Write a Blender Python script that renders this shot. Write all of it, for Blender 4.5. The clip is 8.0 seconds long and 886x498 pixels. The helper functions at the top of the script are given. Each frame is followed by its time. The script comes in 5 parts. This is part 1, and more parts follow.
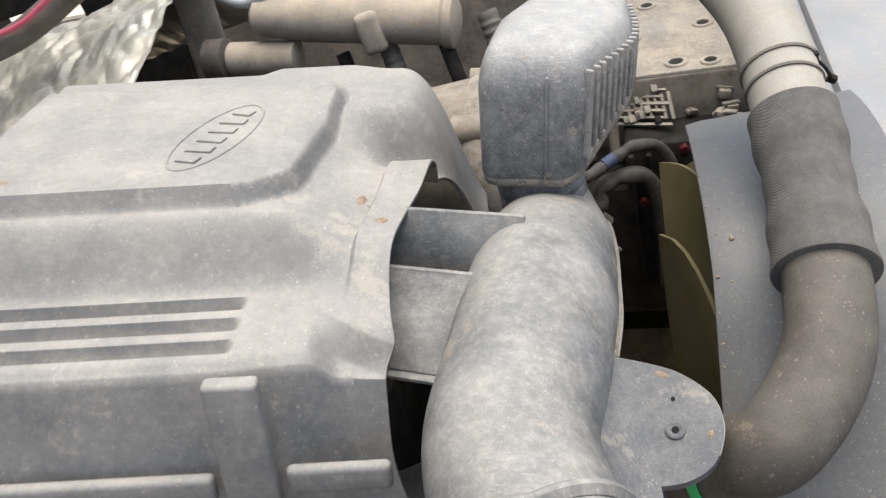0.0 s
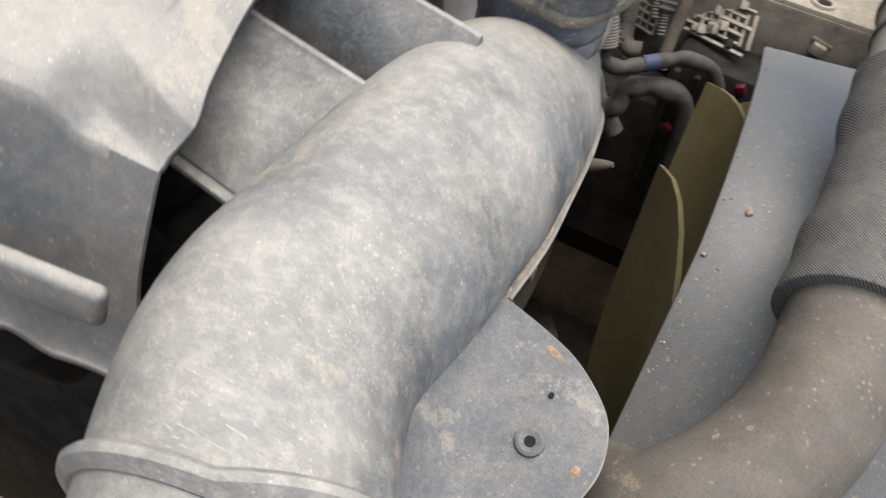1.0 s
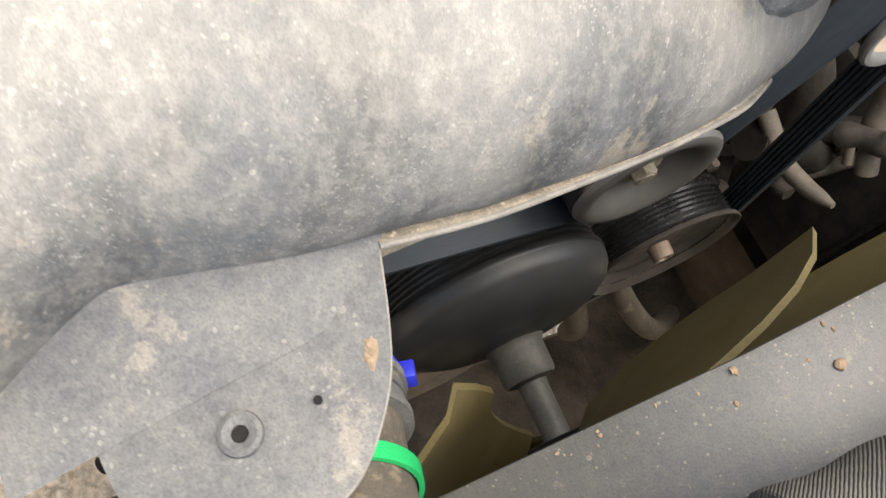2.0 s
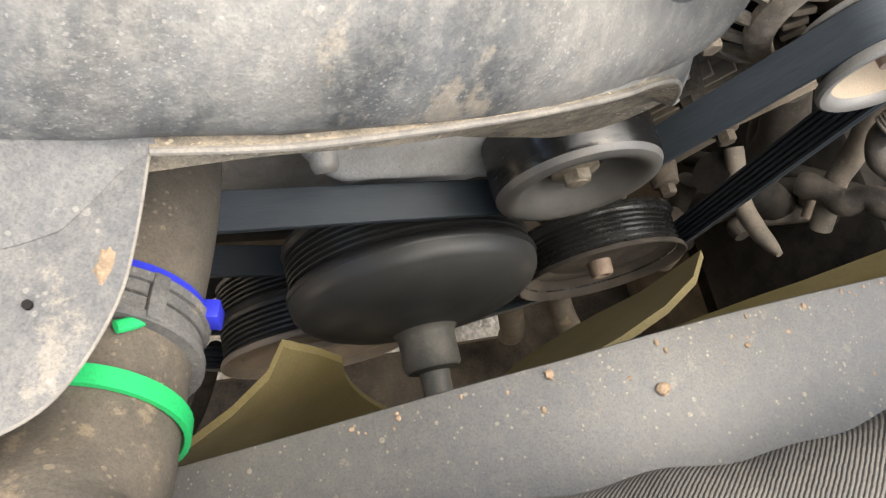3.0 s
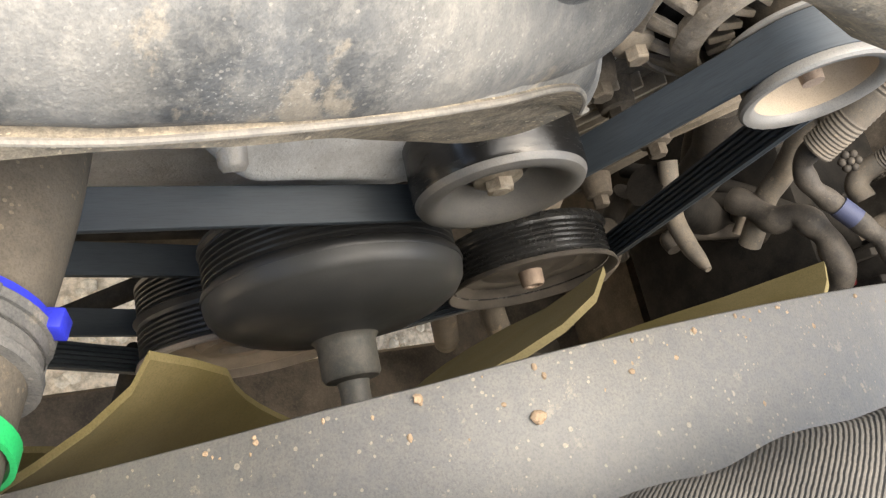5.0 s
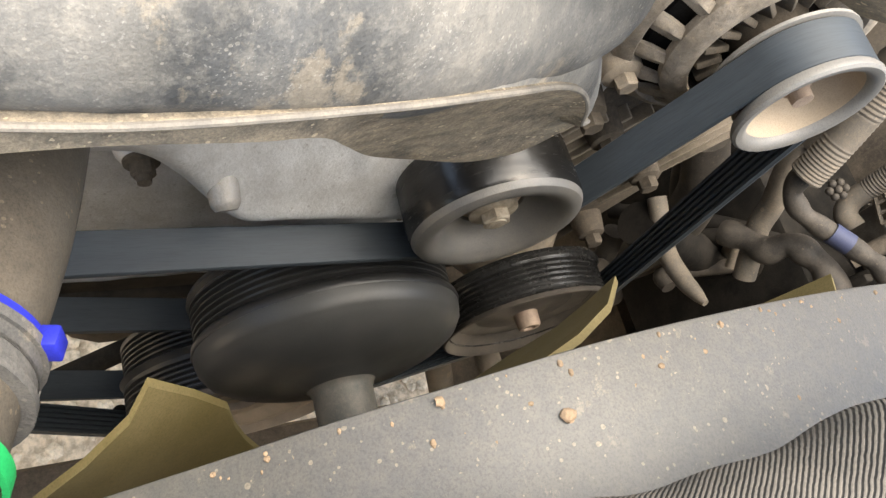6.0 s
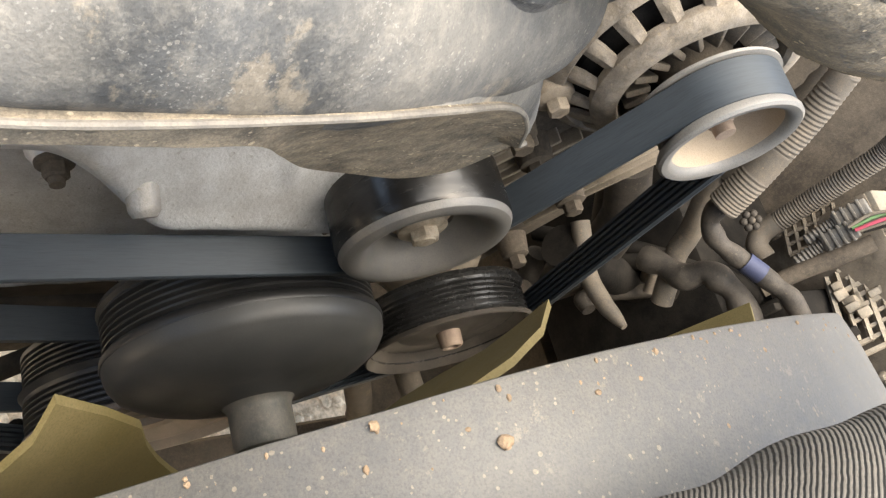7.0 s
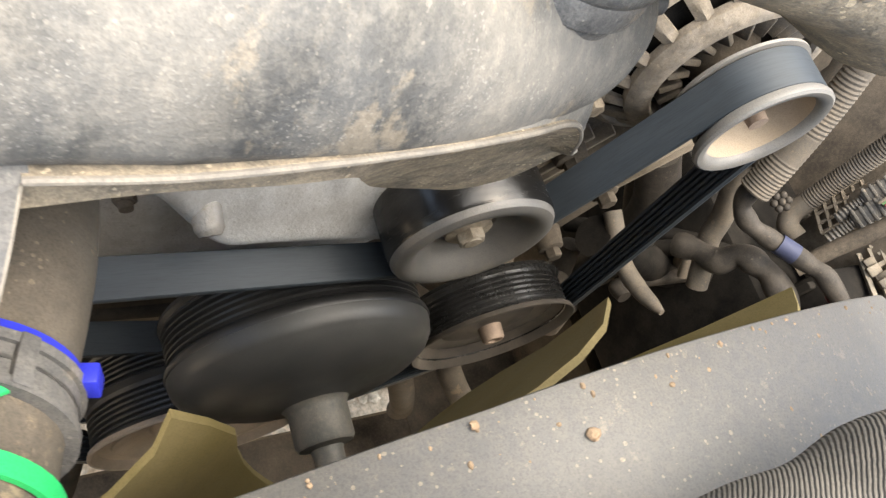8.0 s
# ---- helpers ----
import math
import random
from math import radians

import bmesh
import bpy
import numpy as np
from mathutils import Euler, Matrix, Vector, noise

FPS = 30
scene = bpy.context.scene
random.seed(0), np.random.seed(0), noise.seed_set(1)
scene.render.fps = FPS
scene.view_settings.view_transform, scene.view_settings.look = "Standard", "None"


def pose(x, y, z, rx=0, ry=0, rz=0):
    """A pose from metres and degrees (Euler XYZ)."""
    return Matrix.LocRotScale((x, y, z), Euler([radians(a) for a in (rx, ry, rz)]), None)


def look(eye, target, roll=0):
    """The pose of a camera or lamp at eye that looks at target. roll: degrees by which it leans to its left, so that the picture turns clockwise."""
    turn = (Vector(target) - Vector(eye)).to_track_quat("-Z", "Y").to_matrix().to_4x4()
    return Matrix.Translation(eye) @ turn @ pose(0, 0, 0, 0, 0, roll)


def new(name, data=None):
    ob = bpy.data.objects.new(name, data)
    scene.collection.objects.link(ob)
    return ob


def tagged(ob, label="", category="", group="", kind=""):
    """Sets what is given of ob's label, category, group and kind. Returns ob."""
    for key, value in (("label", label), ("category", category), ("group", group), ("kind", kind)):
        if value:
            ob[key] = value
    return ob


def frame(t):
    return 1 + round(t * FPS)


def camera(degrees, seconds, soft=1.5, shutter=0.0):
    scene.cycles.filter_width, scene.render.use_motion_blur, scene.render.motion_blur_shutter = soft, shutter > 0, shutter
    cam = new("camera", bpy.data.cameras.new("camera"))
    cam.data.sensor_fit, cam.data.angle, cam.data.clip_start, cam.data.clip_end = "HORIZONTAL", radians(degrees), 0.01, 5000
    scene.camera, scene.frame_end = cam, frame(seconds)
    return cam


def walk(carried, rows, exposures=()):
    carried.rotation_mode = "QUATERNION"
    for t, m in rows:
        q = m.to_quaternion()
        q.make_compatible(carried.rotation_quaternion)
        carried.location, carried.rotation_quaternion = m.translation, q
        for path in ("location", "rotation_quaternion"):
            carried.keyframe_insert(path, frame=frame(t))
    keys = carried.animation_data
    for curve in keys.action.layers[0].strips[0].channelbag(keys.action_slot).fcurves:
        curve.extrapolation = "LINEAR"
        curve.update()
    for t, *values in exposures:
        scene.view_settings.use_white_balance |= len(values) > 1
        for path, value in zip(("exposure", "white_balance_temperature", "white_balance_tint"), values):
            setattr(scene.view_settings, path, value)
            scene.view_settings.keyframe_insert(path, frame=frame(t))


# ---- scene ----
cam = camera(58.6, 8.0, soft=1.3, shutter=0.2)
PATH = [
    (0, (0.093, -0.427, 1.4), (-0.502, 1.107, 0.263), -16.3),
    (0.2, (0.083, -0.401, 1.396), (-0.42, 1.13, 0.211), -16.0),
    (0.3, (0.083, -0.387, 1.392), (-0.39, 1.131, 0.179), -15.4),
    (0.5, (0.09, -0.367, 1.378), (-0.373, 1.11, 0.111), -11.9),
    (0.7, (0.09, -0.345, 1.352), (-0.387, 1.069, 0.02), -5.4),
    (0.8, (0.092, -0.338, 1.339), (-0.396, 1.044, -0.022), -1.0),
    (1, (0.092, -0.319, 1.315), (-0.393, 0.984, -0.122), 10.3),
    (1.1, (0.097, -0.309, 1.31), (-0.424, 0.934, -0.167), 13.2),
    (1.2, (0.098, -0.294, 1.308), (-0.443, 0.881, -0.218), 16.5),
    (2.3, (0.117, -0.204, 1.269), (-0.496, 0.568, -0.471), 36.6),
    (2.5, (0.12, -0.196, 1.269), (-0.497, 0.619, -0.45), 40.6),
    (3, (0.125, -0.179, 1.268), (-0.459, 0.643, -0.46), 44.6),
    (3.5, (0.12, -0.165, 1.268), (-0.475, 0.653, -0.457), 46.1),
    (4, (0.118, -0.16, 1.278), (-0.473, 0.707, -0.425), 47.7),
    (4.5, (0.119, -0.157, 1.274), (-0.454, 0.76, -0.409), 49.5),
    (4.7, (0.12, -0.157, 1.269), (-0.436, 0.773, -0.411), 50.6),
    (5.8, (0.132, -0.161, 1.255), (-0.535, 0.784, -0.377), 44.3),
    (6, (0.132, -0.161, 1.251), (-0.571, 0.812, -0.348), 43.8),
    (6.5, (0.131, -0.162, 1.25), (-0.586, 0.911, -0.278), 46.4),
    (7, (0.129, -0.162, 1.246), (-0.558, 0.985, -0.241), 49.6),
    (7.5, (0.128, -0.163, 1.245), (-0.542, 0.992, -0.243), 50.5),
    (8, (0.126, -0.181, 1.253), (-0.554, 0.925, -0.268), 46.1),
]
walk(cam, [(t, look(eye, target, roll)) for t, eye, target, roll in PATH],
     [(0.0, 1.48, 6200, 6), (0.5, 1.40, 5950, 4), (1.0, 1.58, 6250, 6), (2.5, 2.12, 6700, 6), (3.5, 2.38, 6800, 6), (4.5, 2.48, 6950, 6), (8.0, 2.50, 6950, 6)])

# ---- light ----
world = bpy.data.worlds.new("world")
scene.world = world
world.use_nodes = True
wn = world.node_tree
sky = wn.nodes.new("ShaderNodeTexSky")
sky.sky_type, sky.sun_disc = "NISHITA", False
sky.sun_elevation, sky.sun_rotation = radians(80), radians(60)
sky.dust_density, sky.air_density = 4.0, 0.8
wn.links.new(sky.outputs[0], wn.nodes["Background"].inputs[0])
wn.nodes["Background"].inputs[1].default_value = 0.112
sun = new("sun", bpy.data.lights.new("sun", "SUN"))
sun.data.energy, sun.data.angle, sun.data.color = 1.7, radians(85), (1.0, 0.975, 0.94)
sun.matrix_world = look((0.42, 0.38, 4.0), (0.0, 0.0, 1.0))


# ---- materials ----
def material(name, base, other=None, scale=30.0, rough=0.6, metal=0.0, dust=None, dust_amount=0.0, dust_scale=14.0,
             specks=0.0, bump=0.15, fine=400.0, up=0.0, speck_scale=260.0, stretch=(1, 1, 1), stain=None, spec=0.3, weave=0.0, grit=0.30, patchy=0.70, scratch=0.0):
    """Base colour mottled at two scales, with dust lying on it in patches and specks; up: how much more dust lies on what faces up."""
    m = bpy.data.materials.new(name)
    m.use_nodes = True
    t = m.node_tree
    n, l = t.nodes, t.links
    b = n["Principled BSDF"]
    geo = n.new("ShaderNodeNewGeometry")
    co = n.new("ShaderNodeMapping")
    co.inputs["Scale"].default_value = stretch
    l.new(geo.outputs["Position"], co.inputs[0])

    def tex(s, detail=5.0, r=0.6):
        x = n.new("ShaderNodeTexNoise")
        x.inputs["Scale"].default_value, x.inputs["Detail"].default_value, x.inputs["Roughness"].default_value = s, detail, r
        l.new(co.outputs[0], x.inputs["Vector"])
        return x.outputs["Fac"]

    def ramp(v, a, c):
        x = n.new("ShaderNodeMapRange")
        x.interpolation_type = "SMOOTHSTEP"
        x.inputs[1].default_value, x.inputs[2].default_value = a, c
        l.new(v, x.inputs[0])
        return x.outputs[0]

    def math_node(op, a, c):
        x = n.new("ShaderNodeMath")
        x.operation = op
        x.use_clamp = True
        for i, v in enumerate((a, c)):
            if isinstance(v, (int, float)):
                x.inputs[i].default_value = v
            else:
                l.new(v, x.inputs[i])
        return x.outputs[0]

    def mix(f, a, c):
        x = n.new("ShaderNodeMix")
        x.data_type = "RGBA"
        for i, v in ((0, f), (6, a), (7, c)):
            if isinstance(v, (tuple, list)):
                x.inputs[i].default_value = (*v, 1)
            else:
                l.new(v, x.inputs[i])
        return x.outputs[2]

    other = other or tuple(c * 0.7 for c in base)
    colour = mix(ramp(tex(scale), 0.35, 0.65), base, other)
    rough_v = math_node("ADD", math_node("MULTIPLY", tex(scale * 2.3), 0.25), rough - 0.12)
    if dust:
        patches = ramp(tex(dust_scale, 10.0, patchy), 0.34, 0.70)
        amount = math_node("MULTIPLY", patches, min(1.0, 1.1 * dust_amount))
        amount = math_node("ADD", amount, math_node("MULTIPLY", ramp(tex(dust_scale * 9, 5.0, 0.75), 0.42, 0.66), 0.65 * dust_amount))
        if up:
            sep = n.new("ShaderNodeSeparateXYZ")
            l.new(geo.outputs["Normal"], sep.inputs[0])
            amount = math_node("ADD", amount, math_node("MULTIPLY", ramp(sep.outputs["Z"], -0.1, 1.0), up))
        if specks:
            vor = n.new("ShaderNodeTexVoronoi")
            vor.inputs["Scale"].default_value = speck_scale
            l.new(geo.outputs["Position"], vor.inputs["Vector"])
            dots = math_node("LESS_THAN", vor.outputs["Distance"], 0.22)
            some = math_node("GREATER_THAN", tex(speck_scale * 0.35, 2.0), 0.56)
            amount = math_node("ADD", amount, math_node("MULTIPLY", math_node("MULTIPLY", dots, some), specks))
            big = n.new("ShaderNodeTexVoronoi")
            big.inputs["Scale"].default_value = speck_scale * 0.42
            l.new(geo.outputs["Position"], big.inputs["Vector"])
            flecks = math_node("LESS_THAN", big.outputs["Distance"], 0.17)
            rare = math_node("GREATER_THAN", tex(speck_scale * 0.21, 2.0), 0.60)
            amount = math_node("ADD", amount, math_node("MULTIPLY", math_node("MULTIPLY", flecks, rare), specks))
        colour = mix(amount, colour, dust)
        if stain:
            blots = math_node("MULTIPLY", ramp(tex(stain[2], 10.0, 0.75), 0.58, 0.64), stain[1])
            colour = mix(blots, colour, stain[0])
        rough_v = math_node("ADD", rough_v, math_node("MULTIPLY", amount, 0.5))
    grain = ramp(tex(1700.0, 2.0, 0.7), 0.42, 0.70)
    colour = mix(math_node("MULTIPLY", grain, grit), colour, tuple(c * 0.35 for c in base))
    if scratch:
        x = n.new("ShaderNodeMapping")
        x.inputs["Rotation"].default_value, x.inputs["Scale"].default_value = (0.5, 0.3, 0.6), (55.0, 1500.0, 1500.0)
        l.new(geo.outputs["Position"], x.inputs[0])
        y = n.new("ShaderNodeTexNoise")
        y.inputs["Scale"].default_value, y.inputs["Detail"].default_value = 1.0, 2.0
        l.new(x.outputs[0], y.inputs["Vector"])
        lines = math_node("MULTIPLY", ramp(y.outputs["Fac"], 0.60, 0.72), ramp(tex(30.0, 3.0), 0.46, 0.62))
        colour = mix(math_node("MULTIPLY", lines, scratch), colour, (0.42, 0.40, 0.36))
    if weave:
        x = n.new("ShaderNodeTexWave")
        x.bands_direction = "DIAGONAL"
        x.inputs["Scale"].default_value, x.inputs["Distortion"].default_value, x.inputs["Detail"].default_value = weave, 1.2, 1.0
        l.new(geo.outputs["Position"], x.inputs["Vector"])
        strands = x.outputs["Fac"]
        colour = mix(math_node("MULTIPLY", strands, 0.45), colour, tuple(c * 0.3 for c in base))
    l.new(colour, b.inputs["Base Color"])
    l.new(rough_v, b.inputs["Roughness"])
    b.inputs["Metallic"].default_value = metal
    b.inputs["Specular IOR Level"].default_value = spec
    if bump:
        x = n.new("ShaderNodeBump")
        x.inputs["Strength"].default_value, x.inputs["Distance"].default_value = bump, 0.0008
        l.new(strands if weave else tex(fine, 3.0), x.inputs["Height"])
        l.new(x.outputs[0], b.inputs["Normal"])
    return m


TAN = (0.46, 0.37, 0.26)
M_COVER = material("cover_plastic", (0.080, 0.083, 0.086), (0.100, 0.100, 0.099), 30, 0.5, 0, (0.415, 0.372, 0.308), 0.19, 24, 0.28, 0.28, 600, 0.40, 520, stain=((0.46, 0.39, 0.29), 0.30, 17), grit=0.16, patchy=0.55)
M_DUCT = material("duct_plastic", (0.048, 0.051, 0.054), (0.105, 0.108, 0.110), 26, 0.48, 0, (0.355, 0.325, 0.275), 0.36, 24, 0.28, 0.4, 600, 0.27, 620, (1, 1.3, 1), ((0.42, 0.345, 0.245), 0.38, 21), 0.2, grit=0.16, patchy=0.60, scratch=0.5)
M_BOX = material("box_plastic", (0.050, 0.052, 0.055), (0.085, 0.087, 0.089), 90, 0.38, 0, (0.44, 0.415, 0.37), 0.22, 110, 0.35, 0.6, 500, 0.48, 620, stain=((0.46, 0.37, 0.25), 0.35, 60), spec=0.4)
M_RIB = material("rubbed_plastic", (0.15, 0.145, 0.135), (0.095, 0.094, 0.092), 160, 0.5, 0, (0.47, 0.43, 0.36), 0.30, 140, 0.5, 0.5, 500, 0.3, 480)
M_LIP = material("gritty_plastic", (0.105, 0.102, 0.096), (0.15, 0.138, 0.118), 60, 0.6, 0, (0.52, 0.44, 0.32), 0.40, 150, 1.0, 0.8, 500, 0.25, 420, spec=0.25)
M_EDGE = material("pale_edge", (0.24, 0.215, 0.178), (0.17, 0.155, 0.135), 120, 0.8, bump=0.3)
M_SHROUD = material("shroud_plastic", (0.080, 0.0795, 0.0778), (0.100, 0.098, 0.0945), 10, 0.42, 0, (0.32, 0.27, 0.20), 0.10, 300, 0.5, 0.15, 1400, 0.03, 620, stain=((0.36, 0.29, 0.21), 0.22, 190), spec=0.4)
M_HOSE = material("hose_rubber", (0.064, 0.057, 0.048), (0.092, 0.082, 0.069), 40, 0.65, 0, (0.33, 0.26, 0.18), 0.09, 90, 0.3, 0.3, 700, 0.05, 420, stain=((0.36, 0.27, 0.17), 0.3, 50), spec=0.2)
M_PALE = material("pale_tube", (0.25, 0.226, 0.182), (0.30, 0.275, 0.23), 20, 0.6, 0, TAN, 0.2, 30, 0.3, 0.1)
M_SLEEVE = material("woven_sleeve", (0.120, 0.110, 0.096), (0.145, 0.132, 0.115), 200, 0.85, 0, (0.30, 0.26, 0.21), 0.10, 200, 0.1, 0.6, 1500, weave=520.0)
M_CRANK = material("dull_brown_steel", (0.27, 0.225, 0.18), (0.19, 0.16, 0.13), 30, 0.5, 0.1, (0.26, 0.21, 0.15), 0.14, 50, bump=0.1)
M_BELT = material("belt_rubber", (0.023, 0.030, 0.037), (0.033, 0.041, 0.049), 60, 0.45, 0, (0.07, 0.077, 0.084), 0.16, 200, bump=0.1, stretch=(1, 0.05, 0.05), spec=0.4)
M_PULLEY = material("pulley_black", (0.014, 0.0145, 0.015), (0.024, 0.024, 0.024), 25, 0.36, 0.0, (0.10, 0.088, 0.07), 0.07, 60, bump=0.05, spec=0.4)
M_IDLER = material("idler_steel", (0.032, 0.031, 0.0305), (0.050, 0.0485, 0.046), 40, 0.22, 0.85, (0.2, 0.18, 0.15), 0.04, 60, bump=0.02, stretch=(6, 1, 1), spec=0.5)
M_RIM = material("worn_rim", (0.42, 0.34, 0.255), (0.35, 0.28, 0.205), 30, 0.6, 0.1, TAN, 0.3, 50, bump=0.05)
M_RUST = material("rusty_nut", (0.24, 0.178, 0.135), (0.30, 0.23, 0.175), 90, 0.7, 0.2, bump=0.4)
M_IDLERFACE = material("idler_face_steel", (0.095, 0.094, 0.092), (0.125, 0.12, 0.113), 30, 0.40, 0.15, TAN, 0.05, 50, bump=0.03)
M_ALLOY = material("cast_aluminium", (0.72, 0.72, 0.715), (0.60, 0.595, 0.585), 40, 0.34, 0.45, (0.30, 0.27, 0.23), 0.22, 60, 0.25, 0.5, 600, 0.0, 300)
M_STUD = material("dull_stud", (0.30, 0.295, 0.285), (0.22, 0.21, 0.20), 60, 0.45, 0.3, (0.26, 0.22, 0.17), 0.25, 80, 0.4, 0.5, 400)
M_GRIME = material("grimy_alloy", (0.26, 0.225, 0.18), (0.14, 0.12, 0.097), 60, 0.75, 0.05, (0.33, 0.255, 0.17), 0.30, 80, 0.4, 0.6, 300, 0.06)
M_BLACK = material("grimy_black", (0.014, 0.0132, 0.0124), (0.024, 0.022, 0.0195), 40, 0.8, 0, (0.10, 0.082, 0.062), 0.08, 40, bump=0.3, spec=0.06)
M_FAN = material("fan_plastic", (0.120, 0.096, 0.036), (0.142, 0.116, 0.052), 15, 0.6, 0, (0.24, 0.19, 0.10), 0.25, 40, bump=0.1, spec=0.15)
M_BLUE = material("blue_nylon", (0.025, 0.035, 0.46), (0.025, 0.032, 0.40), 60, 0.4, bump=0.02)
M_GREEN = material("green_nylon", (0.02, 0.40, 0.12), (0.02, 0.35, 0.10), 60, 0.4, bump=0.02)
M_PAINT = material("dusty_paint", (0.235, 0.235, 0.232), (0.20, 0.20, 0.194), 8, 0.45, 0, TAN, 0.2, 30, 0.5, 0.05)
M_BAY = material("bay_paint", (0.20, 0.183, 0.152), (0.135, 0.12, 0.098), 12, 0.7, 0, TAN, 0.4, 25, 0.3, 0.2)
M_FOIL = material("foil", (0.60, 0.57, 0.49), (0.46, 0.43, 0.36), 30, 0.34, 0.7, (0.38, 0.34, 0.26), 0.35, 30, 0.2, 0.8, 90, 0.15)
M_RED = material("red_plastic", (0.075, 0.007, 0.009), (0.05, 0.005, 0.006), 40, 0.4)
M_PLUG = material("grey_plug", (0.115, 0.115, 0.112), (0.085, 0.083, 0.078), 60, 0.55, 0, TAN, 0.2, 90, 0.3)
M_GREENWIRE = material("green_wire", (0.20, 0.34, 0.16), (0.17, 0.30, 0.13), 60, 0.5, bump=0.05)
M_GREYWIRE = material("grey_conduit", (0.080, 0.071, 0.060), (0.120, 0.105, 0.087), 40, 0.7, 0, (0.24, 0.19, 0.135), 0.3, 70, 0.4)
M_FUSE = material("beige_plastic", (0.28, 0.248, 0.20), (0.17, 0.15, 0.12), 60, 0.6, 0, TAN, 0.3, 70, 0.3)
M_CLIP = material("pale_plastic", (0.19, 0.168, 0.135), (0.125, 0.11, 0.088), 40, 0.6, 0, TAN, 0.25, 60)
M_GRAVEL = material("gravel", (0.80, 0.65, 0.46), (0.34, 0.265, 0.18), 70, 0.9, 0, (0.8, 0.70, 0.54), 0.25, 120, 0.3, 0.8, 200)
M_MUD = material("muddy_steel", (0.095, 0.081, 0.065), (0.05, 0.043, 0.036), 14, 0.85, 0, (0.26, 0.21, 0.155), 0.24, 40, bump=0.4, spec=0.08)
M_DIRT = material("dirty_panel", (0.24, 0.203, 0.16), (0.105, 0.09, 0.072), 30, 0.8, 0, (0.28, 0.23, 0.165), 0.36, 40, 0.3, 0.6, 200, spec=0.1)
M_RIMGREY = material("worn_grey_rim", (0.17, 0.166, 0.158), (0.21, 0.202, 0.188), 30, 0.42, 0.15, TAN, 0.08, 50, bump=0.03)
M_UNDER = material("mud_coated_plastic", (0.19, 0.165, 0.13), (0.10, 0.09, 0.078), 90, 0.8, 0, (0.50, 0.41, 0.29), 0.45, 160, 0.9, 0.7, 400, spec=0.15, speck_scale=500.0)
M_LUG = material("lug_plastic", (0.066, 0.067, 0.069), (0.088, 0.088, 0.088), 40, 0.5, 0, (0.32, 0.29, 0.25), 0.19, 60, 0.25, 0.4, 700, 0.05, 420, stain=((0.40, 0.335, 0.25), 0.28, 36), spec=0.2)
M_HUB = material("hub_grey", (0.06, 0.06, 0.054), (0.085, 0.083, 0.075), 30, 0.5, 0.1, TAN, 0.08, 60, bump=0.1)
M_TANCAST = material("dusty_casting", (0.27, 0.23, 0.18), (0.19, 0.16, 0.125), 30, 0.75, 0, TAN, 0.3, 50, 0.4, 0.4, 300, 0.2)
M_PINK = material("pink_wire", (0.60, 0.11, 0.17), (0.50, 0.09, 0.13), 60, 0.5, bump=0.05)
M_TAPE = material("blue_tape", (0.035, 0.042, 0.085), (0.05, 0.053, 0.08), 60, 0.6, bump=0.1)
M_CRUMB = material("mud_crumb", (0.30, 0.215, 0.14), (0.20, 0.145, 0.095), 300, 0.95, bump=0.9, fine=900)
M_BOLT = material("zinc_bolt", (0.42, 0.37, 0.30), (0.20, 0.17, 0.135), 160, 0.45, 0.5, TAN, 0.2, 90, bump=0.1)
M_DOME = material("satin_black_cover", (0.036, 0.0368, 0.0358), (0.046, 0.046, 0.0443), 25, 0.38, 0.0, (0.10, 0.088, 0.07), 0.05, 60, bump=0.02, spec=0.32)
M_PSRIM = material("gloss_black_steel", (0.012, 0.012, 0.012), (0.02, 0.02, 0.02), 25, 0.24, 0.0, (0.10, 0.088, 0.07), 0.05, 60, bump=0.03, spec=0.6)
M_DARKHOSE = material("grimy_hose", (0.030, 0.027, 0.024), (0.058, 0.050, 0.042), 60, 0.6, 0, (0.17, 0.14, 0.105), 0.16, 80, 0.3, 0.3, 500, spec=0.2)
M_ALTCAST = material("dusty_housing", (0.25, 0.22, 0.184), (0.13, 0.113, 0.094), 110, 0.7, 0.1, (0.38, 0.31, 0.22), 0.30, 120, 0.4, 0.7, 300, 0.10)
M_WEB = material("dusty_steel_web", (0.056, 0.050, 0.044), (0.038, 0.0345, 0.031), 40, 0.42, 0.1, (0.30, 0.24, 0.17), 0.08, 60, bump=0.05)


# ---- building tools ----
def thing(name, label, category, group="", kind="", at=(0, 0, 0)):
    ob = new(name)
    ob.empty_display_size = 0.02
    ob.location = at
    return tagged(ob, label, category, group, kind)


def mesh_of(name, bm, mat, smooth=35):
    bmesh.ops.recalc_face_normals(bm, faces=bm.faces)
    me = bpy.data.meshes.new(name)
    bm.to_mesh(me)
    bm.free()
    me.materials.append(mat)
    me.polygons.foreach_set("use_smooth", [True] * len(me.polygons))
    me.set_sharp_from_angle(angle=radians(smooth))
    return me


def part(name, bm, mat, parent=None, label="", smooth=35):
    ob = new(name, mesh_of(name, bm, mat, smooth))
    if parent:
        ob.parent = parent
        if parent.type == "EMPTY":
            ob.matrix_parent_inverse = Matrix.Translation(parent.location).inverted()
    return tagged(ob, label)


def structure(name, bm, mat, label, category, smooth=35):
    return tagged(part(name, bm, mat, None, "", smooth), label, category, "", "structure")


